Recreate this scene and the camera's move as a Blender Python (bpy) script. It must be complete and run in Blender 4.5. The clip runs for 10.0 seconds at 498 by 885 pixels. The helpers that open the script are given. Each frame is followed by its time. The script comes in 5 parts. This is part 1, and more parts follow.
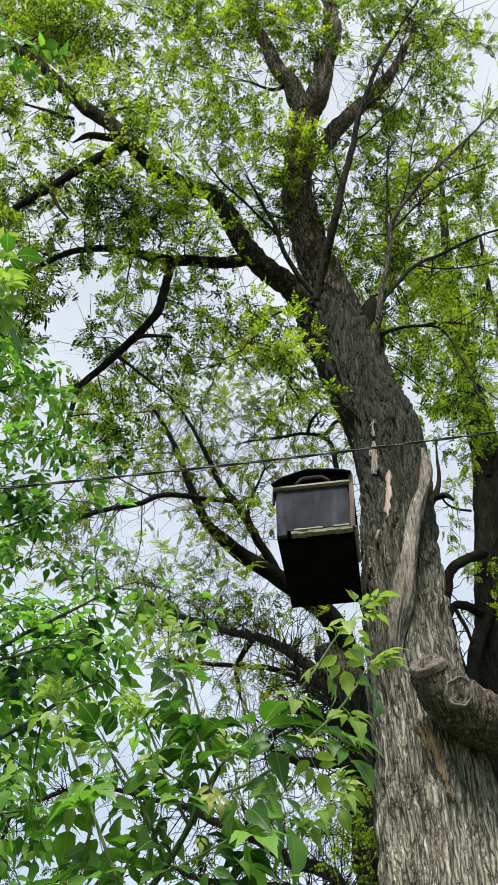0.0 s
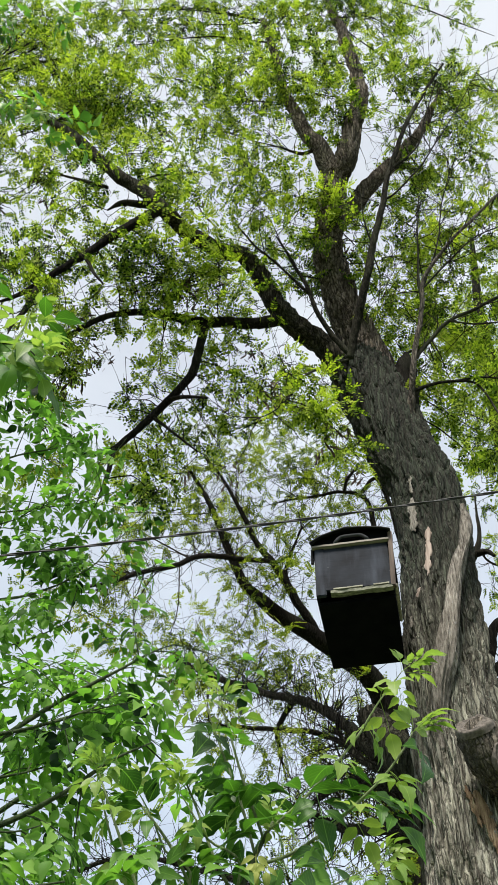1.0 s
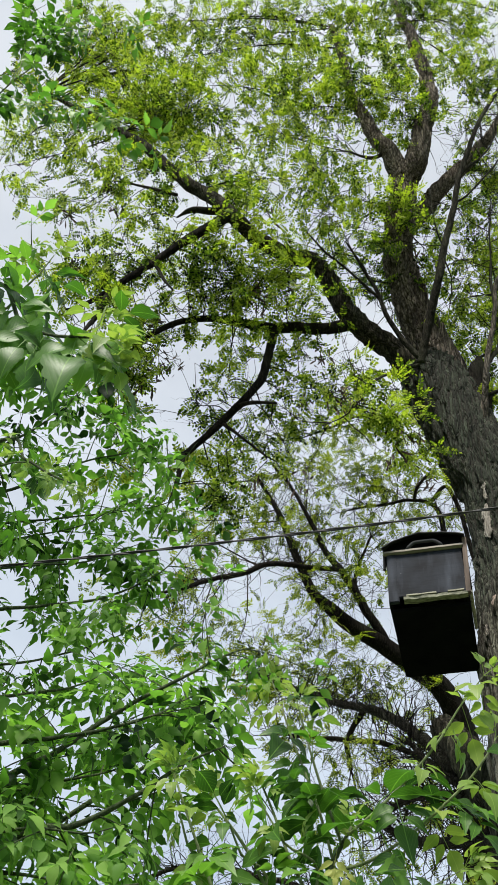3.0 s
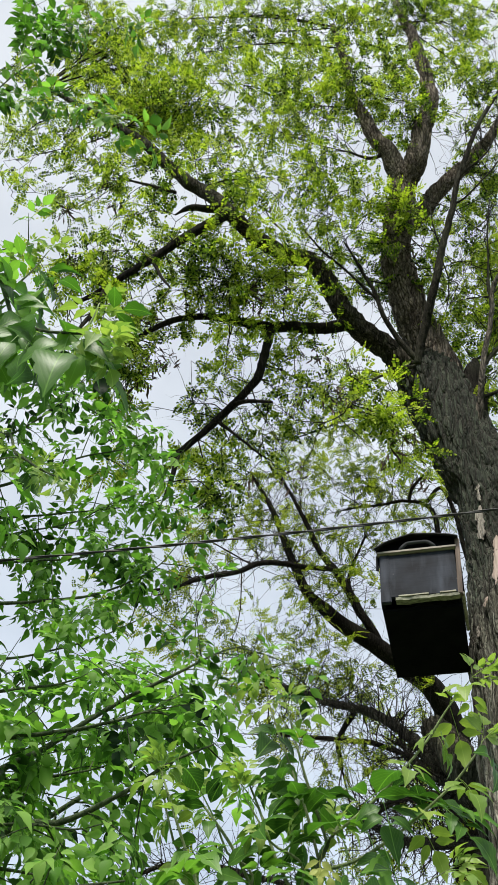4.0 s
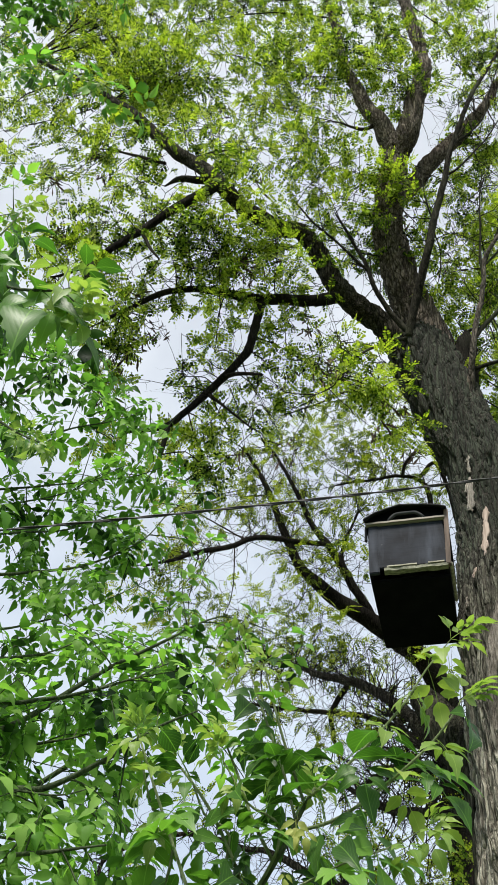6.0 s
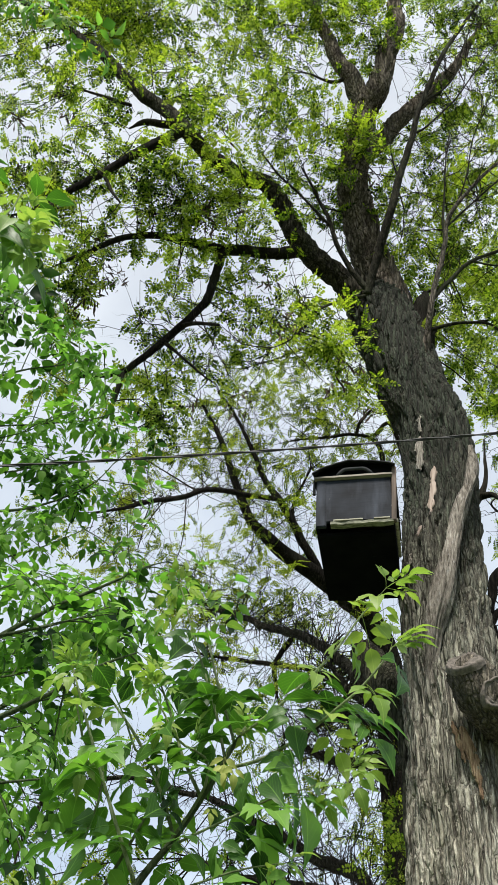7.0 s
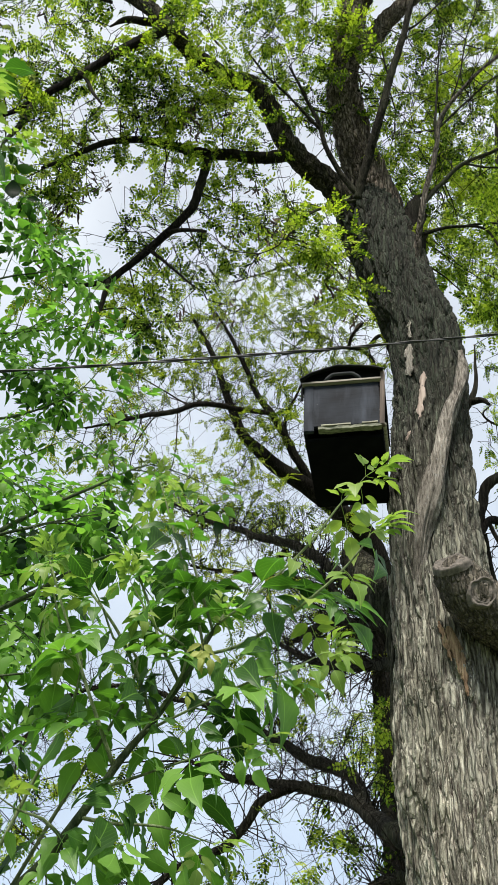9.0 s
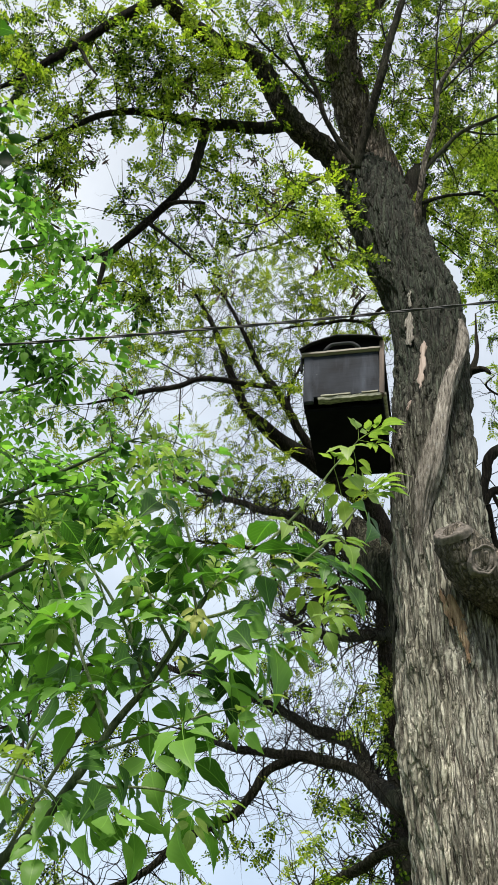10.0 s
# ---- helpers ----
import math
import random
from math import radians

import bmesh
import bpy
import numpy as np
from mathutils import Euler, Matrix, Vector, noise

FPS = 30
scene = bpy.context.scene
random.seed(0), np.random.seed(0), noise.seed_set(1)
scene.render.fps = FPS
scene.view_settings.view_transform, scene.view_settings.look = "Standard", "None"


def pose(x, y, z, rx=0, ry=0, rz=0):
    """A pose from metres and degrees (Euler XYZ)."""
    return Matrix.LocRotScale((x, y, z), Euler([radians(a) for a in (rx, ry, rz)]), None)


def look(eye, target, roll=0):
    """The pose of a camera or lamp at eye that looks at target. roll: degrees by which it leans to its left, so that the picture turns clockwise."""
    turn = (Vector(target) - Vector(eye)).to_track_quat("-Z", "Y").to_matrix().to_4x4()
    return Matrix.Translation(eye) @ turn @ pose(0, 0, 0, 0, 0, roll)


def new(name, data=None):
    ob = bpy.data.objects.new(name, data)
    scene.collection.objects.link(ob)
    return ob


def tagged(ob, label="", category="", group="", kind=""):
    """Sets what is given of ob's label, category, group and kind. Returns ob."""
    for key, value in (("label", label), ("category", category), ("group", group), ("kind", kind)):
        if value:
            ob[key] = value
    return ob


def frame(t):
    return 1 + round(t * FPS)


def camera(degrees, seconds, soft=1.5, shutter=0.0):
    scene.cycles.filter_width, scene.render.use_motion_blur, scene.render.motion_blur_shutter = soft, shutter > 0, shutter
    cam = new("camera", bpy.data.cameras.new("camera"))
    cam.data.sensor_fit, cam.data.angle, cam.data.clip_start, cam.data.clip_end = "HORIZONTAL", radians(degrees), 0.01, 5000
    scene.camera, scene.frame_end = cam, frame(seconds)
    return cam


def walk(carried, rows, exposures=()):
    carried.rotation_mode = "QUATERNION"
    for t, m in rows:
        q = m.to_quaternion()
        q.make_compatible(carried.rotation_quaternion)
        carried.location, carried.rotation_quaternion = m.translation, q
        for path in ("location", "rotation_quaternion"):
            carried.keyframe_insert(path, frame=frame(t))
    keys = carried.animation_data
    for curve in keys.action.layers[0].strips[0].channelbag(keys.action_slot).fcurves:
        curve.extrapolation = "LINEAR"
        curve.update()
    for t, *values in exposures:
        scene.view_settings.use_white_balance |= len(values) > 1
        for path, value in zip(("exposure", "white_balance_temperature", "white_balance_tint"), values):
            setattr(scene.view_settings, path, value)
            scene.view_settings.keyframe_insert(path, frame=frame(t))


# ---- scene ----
cam = camera(28.3, 10.0, soft=0.85)
PATH = [
    (0, (-0.005, 0.023, 1.623), (-0.003, 1.437, 3.037), 0.0),
    (0.5, (0.0, 0.033, 1.619), (-0.016, 1.409, 3.07), -0.1),
    (1, (-0.012, 0.034, 1.629), (-0.08, 1.359, 3.126), 1.1),
    (1.5, (-0.026, 0.046, 1.628), (-0.138, 1.36, 3.132), 2.4),
    (2, (-0.032, 0.061, 1.625), (-0.185, 1.365, 3.134), 3.8),
    (2.5, (-0.035, 0.077, 1.634), (-0.23, 1.378, 3.14), 5.1),
    (4, (-0.025, 0.079, 1.636), (-0.22, 1.383, 3.14), 6.0),
    (4.5, (-0.016, 0.084, 1.631), (-0.184, 1.39, 3.137), 5.6),
    (5, (-0.02, 0.111, 1.645), (-0.218, 1.417, 3.146), 4.6),
    (5.2, (-0.02, 0.123, 1.656), (-0.226, 1.43, 3.157), 4.3),
    (6.3, (0.024, 0.121, 1.624), (-0.143, 1.485, 3.077), 6.4),
    (6.5, (0.025, 0.125, 1.625), (-0.105, 1.51, 3.062), 6.0),
    (7, (0.04, 0.136, 1.613), (-0.061, 1.543, 3.031), 5.2),
    (7.5, (0.065, 0.152, 1.61), (-0.028, 1.559, 3.028), 4.9),
    (8, (0.072, 0.168, 1.605), (-0.013, 1.596, 3.002), 4.6),
    (8.5, (0.077, 0.184, 1.602), (-0.006, 1.646, 2.964), 4.4),
    (9, (0.081, 0.214, 1.595), (-0.005, 1.731, 2.895), 4.0),
    (9.5, (0.098, 0.262, 1.592), (0.006, 1.808, 2.857), 3.7),
    (10, (0.111, 0.239, 1.584), (0.014, 1.786, 2.847), 3.5),
]
walk(cam, [(t, look(eye, target, roll)) for t, eye, target, roll in PATH], exposures=[(0, 0.38), (1, 0.36), (2.5, 0.24), (4, 0.31), (5, 0.36), (7.5, 0.38), (10, 0.42)])

# ---- sky and sun: a bright day under thin cloud ----
SUN_ELEVATION, SUN_AZIMUTH = 57, 190
world = bpy.data.worlds.new("overcast_sky")
scene.world = world
world.use_nodes = True
wn, wl = world.node_tree.nodes, world.node_tree.links
wn.clear()
sky = wn.new("ShaderNodeTexSky")
sky.sky_type, sky.sun_disc = "NISHITA", False
sky.sun_elevation, sky.sun_rotation = radians(SUN_ELEVATION), radians(SUN_AZIMUTH)
sky.dust_density, sky.air_density = 2.0, 1.0
sky_gain = wn.new("ShaderNodeMix")
sky_gain.data_type, sky_gain.blend_type = "RGBA", "MULTIPLY"
sky_gain.inputs[0].default_value = 1.0
sky_gain.inputs[7].default_value = (0.105, 0.105, 0.105, 1)
cloud_at = wn.new("ShaderNodeTexCoord")
cloud = wn.new("ShaderNodeTexNoise")
cloud.inputs["Scale"].default_value, cloud.inputs["Detail"].default_value = 5.0, 6
cloud_ramp = wn.new("ShaderNodeMapRange")
cloud_ramp.inputs[1].default_value, cloud_ramp.inputs[2].default_value = 0.4, 0.6
cloud_ramp.inputs[3].default_value, cloud_ramp.inputs[4].default_value = 0.8, 1.0
cover = wn.new("ShaderNodeMix")
cover.data_type = "RGBA"
tint = wn.new("ShaderNodeMix")
tint.data_type = "RGBA"
tint.inputs[6].default_value, tint.inputs[7].default_value = (0.53, 0.64, 0.78, 1), (0.675, 0.715, 0.765, 1)
height = wn.new("ShaderNodeSeparateXYZ")
rise = wn.new("ShaderNodeMapRange")
rise.inputs[1].default_value, rise.inputs[2].default_value = 0.25, 0.85
wl.new(cloud_at.outputs["Generated"], height.inputs[0])
wl.new(height.outputs[2], rise.inputs[0])
wl.new(rise.outputs[0], tint.inputs[0])
wl.new(tint.outputs[2], cover.inputs[7])
back = wn.new("ShaderNodeBackground")
back.inputs["Strength"].default_value = 1.0
world_out = wn.new("ShaderNodeOutputWorld")
wl.new(sky.outputs[0], sky_gain.inputs[6])
wl.new(cloud_at.outputs["Generated"], cloud.inputs["Vector"])
wl.new(cloud.outputs[0], cloud_ramp.inputs[0])
wl.new(cloud_ramp.outputs[0], cover.inputs[0])
wl.new(sky_gain.outputs[2], cover.inputs[6])
wl.new(cover.outputs[2], back.inputs[0])
wl.new(back.outputs[0], world_out.inputs[0])

sun = new("sun", bpy.data.lights.new("sun", "SUN"))
sun.data.energy, sun.data.angle, sun.data.color = 5.2, radians(18), (1.0, 0.95, 0.87)
sun_from = Vector((math.sin(radians(SUN_AZIMUTH)), math.cos(radians(SUN_AZIMUTH)), math.tan(radians(SUN_ELEVATION))))
sun.matrix_world = look(sun_from * 20, (0, 0, 0))


# ---- materials ----
def material(name, rough=0.7, metal=0.0):
    m = bpy.data.materials.new(name)
    m.use_nodes = True
    b = m.node_tree.nodes["Principled BSDF"]
    b.inputs["Roughness"].default_value, b.inputs["Metallic"].default_value = rough, metal
    return m, m.node_tree.nodes, m.node_tree.links, b


def noise_node(n, l, scale, detail=4, stretch=None, kind="Object", rough=0.5):
    co = n.new("ShaderNodeTexCoord")
    t = n.new("ShaderNodeTexNoise")
    t.inputs["Scale"].default_value, t.inputs["Detail"].default_value, t.inputs["Roughness"].default_value = scale, detail, rough
    if stretch:
        mp = n.new("ShaderNodeMapping")
        mp.inputs["Scale"].default_value = stretch
        l.new(co.outputs[kind], mp.inputs[0])
        l.new(mp.outputs[0], t.inputs["Vector"])
    else:
        l.new(co.outputs[kind], t.inputs["Vector"])
    return t.outputs[0]


def ramp(n, l, source, stops):
    r = n.new("ShaderNodeValToRGB")
    for i, (at, colour) in enumerate(stops):
        e = r.color_ramp.elements[i] if i < 2 else r.color_ramp.elements.new(at)
        e.position, e.color = at, (*colour, 1)
    l.new(source, r.inputs[0])
    return r.outputs[0]


def mixed(n, l, factor, a, b, blend="MIX"):
    m = n.new("ShaderNodeMix")
    m.data_type, m.blend_type = "RGBA", blend
    for socket, value in ((0, factor), (6, a), (7, b)):
        if isinstance(value, tuple):
            m.inputs[socket].default_value = (*value, 1)
        elif isinstance(value, float):
            m.inputs[socket].default_value = value
        else:
            l.new(value, m.inputs[socket])
    return m.outputs[2]


def bumped(n, l, b, source, strength, distance):
    k = n.new("ShaderNodeBump")
    k.inputs["Strength"].default_value, k.inputs["Distance"].default_value = strength, distance
    l.new(source, k.inputs["Height"])
    l.new(k.outputs[0], b.inputs["Normal"])


def bark_material(name, dark, mid, pale, lichen=0.25, fine=1.0, algae_shade=None, cracks=0.0, gloss=0.2):
    m, n, l, b = material(name, 0.92)
    b.inputs["Specular IOR Level"].default_value = gloss
    grain = noise_node(n, l, 62 * fine, 8, (1, 1, 0.11), rough=0.72)
    broad = noise_node(n, l, 9, 5, (1, 1, 0.35))
    patch = noise_node(n, l, 3.2, 5, (1, 1, 0.6))
    fleck = noise_node(n, l, 38 * fine, 4, (1, 1, 0.4), rough=0.7)
    colour = ramp(n, l, grain, [(0.36, dark), (0.5, mid), (0.63, pale)])
    tone = ramp(n, l, broad, [(0.35, (0.62, 0.6, 0.58)), (0.65, (1.25, 1.22, 1.2))])
    colour = mixed(n, l, 1.0, colour, tone, "MULTIPLY")
    mossy = ramp(n, l, patch, [(0.48, (0, 0, 0)), (0.68, (lichen, lichen, lichen))])
    colour = mixed(n, l, mossy, colour, (0.09, 0.105, 0.06))
    # pale dry flakes
    spots = ramp(n, l, fleck, [(0.62, (0, 0, 0)), (0.7, (0.5, 0.5, 0.5))])
    colour = mixed(n, l, spots, colour, tuple(min(0.5, (0.55 if algae_shade else 1.35) * c) for c in pale))
    if algae_shade:
        # darker up the stem: crown shade put into the colour, with algae green
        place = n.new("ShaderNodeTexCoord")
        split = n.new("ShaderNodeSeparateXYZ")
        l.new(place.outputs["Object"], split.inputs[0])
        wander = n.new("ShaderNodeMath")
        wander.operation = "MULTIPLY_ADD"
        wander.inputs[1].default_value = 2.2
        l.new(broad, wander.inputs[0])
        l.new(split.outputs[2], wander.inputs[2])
        shade_film = n.new("ShaderNodeMapRange")
        shade_film.inputs[1].default_value, shade_film.inputs[2].default_value = algae_shade
        shade_film.inputs[4].default_value = 0.97
        l.new(wander.outputs[0], shade_film.inputs[0])
        shade_film_colour = mixed(n, l, 1.0, colour, (0.076, 0.105, 0.084), "MULTIPLY")
        colour = mixed(n, l, shade_film.outputs[0], colour, shade_film_colour)
    l.new(colour, b.inputs["Base Color"])
    if cracks:
        # fine splits between the flakes
        co, mp, cell = n.new("ShaderNodeTexCoord"), n.new("ShaderNodeMapping"), n.new("ShaderNodeTexVoronoi")
        warp = n.new("ShaderNodeVectorMath")
        warp.operation = "MULTIPLY_ADD"
        warp.inputs[1].default_value = (0.03, 0.03, 0.12)
        cell.feature = "DISTANCE_TO_EDGE"
        cell.inputs["Scale"].default_value = 46
        mp.inputs["Scale"].default_value = (1, 1, 0.11)
        bend = n.new("ShaderNodeTexNoise")
        bend.inputs["Scale"].default_value = 11
        bend.inputs["Detail"].default_value = 4
        l.new(co.outputs["Object"], bend.inputs["Vector"])
        l.new(bend.outputs[1], warp.inputs[0])
        l.new(co.outputs["Object"], warp.inputs[2])
        l.new(warp.outputs[0], mp.inputs[0])
        l.new(mp.outputs[0], cell.inputs["Vector"])
        mp.inputs["Rotation"].default_value = (0.1, 0.16, 0)
        plate = n.new("ShaderNodeTexVoronoi")
        plate.inputs["Scale"].default_value = 46
        l.new(mp.outputs[0], plate.inputs["Vector"])
        shade = ramp(n, l, plate.outputs["Color"], [(0.2, (0.76, 0.76, 0.76)), (0.8, (1.24, 1.23, 1.22))])
        colour = mixed(n, l, 1.0, colour, shade, "MULTIPLY")
        split = ramp(n, l, cell.outputs[0], [(0.025, (cracks,) * 3), (0.12, (0, 0, 0))])
        colour = mixed(n, l, split, colour, tuple(c * 0.6 for c in dark))
        l.new(colour, b.inputs["Base Color"])
        height = mixed(n, l, 0.45, grain, ramp(n, l, cell.outputs[0], [(0.0, (0, 0, 0)), (0.2, (1, 1, 1))]))
        bumped(n, l, b, height, 1.0, 0.03)
    else:
        bumped(n, l, b, grain, 1.0, 0.02)
    return m


def wood_material(name, dark, pale, scale=26, stretch=(1, 1, 0.06)):
    m, n, l, b = material(name, 0.85)
    grain = noise_node(n, l, scale, 6, stretch)
    l.new(ramp(n, l, grain, [(0.3, dark), (0.65, pale)]), b.inputs["Base Color"])
    bumped(n, l, b, grain, 0.6, 0.006)
    return m


def leaf_material(name, dark, fresh, through_colour, glow=0.45, rough=0.5, veins=False, middle=None):
    """A leaf that lets part of the light through."""
    m, n, l, b = material(name, rough)
    if veins:
        pick = n.new("ShaderNodeObjectInfo").outputs["Random"]
    else:
        pick = n.new("ShaderNodeNewGeometry").outputs["Random Per Island"]
    region = noise_node(n, l, 1.3 if veins else 2.4, 3)
    tone = n.new("ShaderNodeMath")
    tone.operation = "MULTIPLY_ADD"
    tone.inputs[1].default_value = 0.85
    l.new(pick, tone.inputs[0])
    shift = n.new("ShaderNodeMapRange")
    shift.inputs[1].default_value, shift.inputs[2].default_value = 0.3, 0.7
    shift.inputs[3].default_value, shift.inputs[4].default_value = -0.3 if veins else -0.27, 0.42 if veins else 0.56
    l.new(region, shift.inputs[0])
    l.new(shift.outputs[0], tone.inputs[2])
    colour = ramp(n, l, tone.outputs[0], [(0.0, dark), (0.9, fresh)] + ([(0.45, middle)] if middle else []))
    if veins:
        uv = n.new("ShaderNodeTexCoord")
        wave = n.new("ShaderNodeTexWave")
        wave.wave_type, wave.bands_direction = "BANDS", "DIAGONAL"
        wave.inputs["Scale"].default_value, wave.inputs["Distortion"].default_value = 2.2, 0.6
        l.new(uv.outputs["UV"], wave.inputs["Vector"])
        vein = ramp(n, l, wave.outputs[1], [(0.0, (0.16, 0.16, 0.16)), (0.12, (0, 0, 0))])
        colour = mixed(n, l, vein, colour, fresh)
        cross = n.new("ShaderNodeSeparateXYZ")
        l.new(uv.outputs["UV"], cross.inputs[0])
        rib = ramp(n, l, cross.outputs[0], [(0.02, (0.35, 0.35, 0.35)), (0.05, (0, 0, 0))])
        colour = mixed(n, l, rib, colour, tuple(min(0.6, c * 1.5) for c in fresh))
        bumped(n, l, b, wave.outputs[1], 0.06, 0.002)
    l.new(colour, b.inputs["Base Color"])
    b.inputs["Specular IOR Level"].default_value = 0.24 if veins else 0.07
    t = n.new("ShaderNodeBsdfTranslucent")
    l.new(mixed(n, l, 1.0, colour, through_colour, "MULTIPLY"), t.inputs[0])
    both = n.new("ShaderNodeMixShader")
    both.inputs[0].default_value = glow
    l.new(b.outputs[0], both.inputs[1])
    l.new(t.outputs[0], both.inputs[2])
    l.new(both.outputs[0], n["Material Output"].inputs[0])
    return m


BARK = bark_material("locust_bark", (0.075, 0.061, 0.052), (0.372, 0.362, 0.296), (0.63, 0.625, 0.525), algae_shade=(4.5, 6.5), cracks=0.55)
FLAKY = bark_material("flaky_brown_bark", (0.028, 0.02, 0.015), (0.15, 0.126, 0.102), (0.33, 0.285, 0.235), 0.3, cracks=0.6, gloss=0.1)
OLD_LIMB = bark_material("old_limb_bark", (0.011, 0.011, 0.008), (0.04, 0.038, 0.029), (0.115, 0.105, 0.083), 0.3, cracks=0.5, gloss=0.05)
# near black: the shade on limb undersides is put into this bark colour
SHADED_LIMB_BARK = bark_material("shaded_limb_bark", (0.005, 0.0045, 0.004), (0.011, 0.01, 0.0085), (0.03, 0.026, 0.022), 0.12, gloss=0.05)
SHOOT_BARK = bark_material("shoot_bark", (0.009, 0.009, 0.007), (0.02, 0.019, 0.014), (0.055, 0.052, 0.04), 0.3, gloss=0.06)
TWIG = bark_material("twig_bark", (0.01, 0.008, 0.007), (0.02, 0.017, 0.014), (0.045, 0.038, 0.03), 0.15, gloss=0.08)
GREEN_TWIG = bark_material("green_twig_bark", (0.035, 0.055, 0.028), (0.075, 0.11, 0.05), (0.13, 0.17, 0.085), 0.1)
YOUNG_STEM = bark_material("young_green_stem", (0.12, 0.17, 0.07), (0.22, 0.29, 0.13), (0.33, 0.39, 0.22), 0.0)
POD = wood_material("dry_seed_pod", (0.02, 0.012, 0.008), (0.075, 0.042, 0.025), 20, (1, 1, 1))
DEADWOOD = bark_material("weathered_dead_wood", (0.068, 0.06, 0.048), (0.295, 0.272, 0.235), (0.49, 0.465, 0.415), 0.0, 1.3)
BAREWOOD = wood_material("bare_pinkish_wood", (0.22, 0.165, 0.13), (0.46, 0.37, 0.31), 60, (1, 1, 0.06))
RAWBARK = bark_material("raw_inner_bark", (0.08, 0.05, 0.032), (0.3, 0.2, 0.125), (0.5, 0.37, 0.24), 0.0)
BURL = bark_material("burl_bark", (0.034, 0.029, 0.023), (0.108, 0.093, 0.076), (0.235, 0.205, 0.17), 0.2, cracks=0.4)
CUTWOOD = wood_material("grey_sawn_wood", (0.045, 0.038, 0.031), (0.15, 0.127, 0.105), 55, (1, 1, 1))
LOCUST_LEAF = leaf_material("locust_leaf", (0.007, 0.017, 0.005), (0.46, 0.52, 0.075), (1.15, 1.4, 0.45), 0.42, middle=(0.125, 0.2, 0.027))
FAR_LEAF = leaf_material("far_locust_leaf", (0.02, 0.045, 0.008), (0.34, 0.39, 0.055), (1.25, 1.45, 0.5), 0.42, middle=(0.13, 0.178, 0.026))
ELDER_LEAF = leaf_material("elder_leaf", (0.013, 0.038, 0.013), (0.175, 0.325, 0.062), (1.2, 1.5, 0.6), 0.42, 0.42, True, middle=(0.073, 0.175, 0.026))
ELDER_YOUNG = leaf_material("elder_young_leaf", (0.13, 0.23, 0.05), (0.27, 0.36, 0.085), (1.25, 1.4, 0.7), 0.45, 0.42, True)
ELDER_MASS = leaf_material("elder_mass_leaf", (0.01, 0.026, 0.01), (0.215, 0.365, 0.085), (1.25, 1.6, 0.65), 0.5, 0.45, middle=(0.092, 0.208, 0.038))

# ---- mesh helpers ----
rng = np.random.default_rng(7)


def unit(v):
    return v / np.maximum(np.linalg.norm(v, axis=-1, keepdims=True), 1e-9)


def mesh_of(name, verts, quads, mat, smooth=True, uv=None):
    """A mesh of quads (a repeated last corner makes a triangle)."""
    verts, quads = np.asarray(verts, np.float32), np.asarray(quads, np.int32)
    keep = np.ones(quads.shape, bool)
    keep[:, 3] = quads[:, 3] != quads[:, 2]
    corners, total = quads[keep], keep.sum(1)
    me = bpy.data.meshes.new(name)
    me.vertices.add(len(verts))
    me.vertices.foreach_set("co", verts.ravel())
    me.loops.add(len(corners))
    me.loops.foreach_set("vertex_index", corners)
    me.polygons.add(len(quads))
    me.polygons.foreach_set("loop_start", (np.cumsum(total) - total).astype(np.int32))
    me.polygons.foreach_set("use_smooth", np.full(len(quads), smooth))
    if uv is not None:
        me.uv_layers.new(name="UVMap").data.foreach_set("uv", np.asarray(uv, np.float32)[corners].ravel())
    me.update(calc_edges=True)
    me.materials.append(mat)
    return me


def part_of(name, me, parent, label="", kind=""):
    ob = new(name, me)
    ob.parent = parent
    ob.matrix_parent_inverse = parent.matrix_basis.inverted()
    return tagged(ob, label, kind=kind)


def part(name, bm, mat, parent, label=""):
    me = bpy.data.meshes.new(name)
    bm.to_mesh(me)
    bm.free()
    me.materials.append(mat)
    ob = new(name, me)
    ob.parent = parent
    return tagged(ob, label)


def smoothed(points, spacing):
    """Samples of a Catmull-Rom curve through rows of x, y, z, radius."""
    p = np.array(points, float)
    p = np.vstack([2 * p[0] - p[1], p, 2 * p[-1] - p[-2]])
    p[0, 3], p[-1, 3] = p[1, 3], p[-2, 3]
    out = []
    for i in range(1, len(p) - 2):
        a, b, c, d = p[i - 1], p[i], p[i + 1], p[i + 2]
        n = max(2, int(np.linalg.norm(c[:3] - b[:3]) / spacing))
        u = (np.arange(n) / n)[:, None]
        out.append(0.5 * (2 * b + (c - a) * u + (2 * a - 5 * b + 4 * c - d) * u**2 + (3 * b - a - 3 * c + d) * u**3))
    out = np.vstack(out + [p[-2:-1]])
    out[:, 3] = np.maximum(out[:, 3], 0.001)
    return out


def rings(path, sides):
    """Centre lines, and two unit vectors across them that turn as little as they can."""
    way = unit(np.gradient(path[:, :3], axis=0))
    side = np.cross(way[0], (0.31, 0.95, 0.05))
    across = []
    for w in way:
        side = side - w * (side @ w)
        side = side / np.linalg.norm(side)
        across.append(side)
    across = np.array(across)
    return way, across, np.cross(way, across)


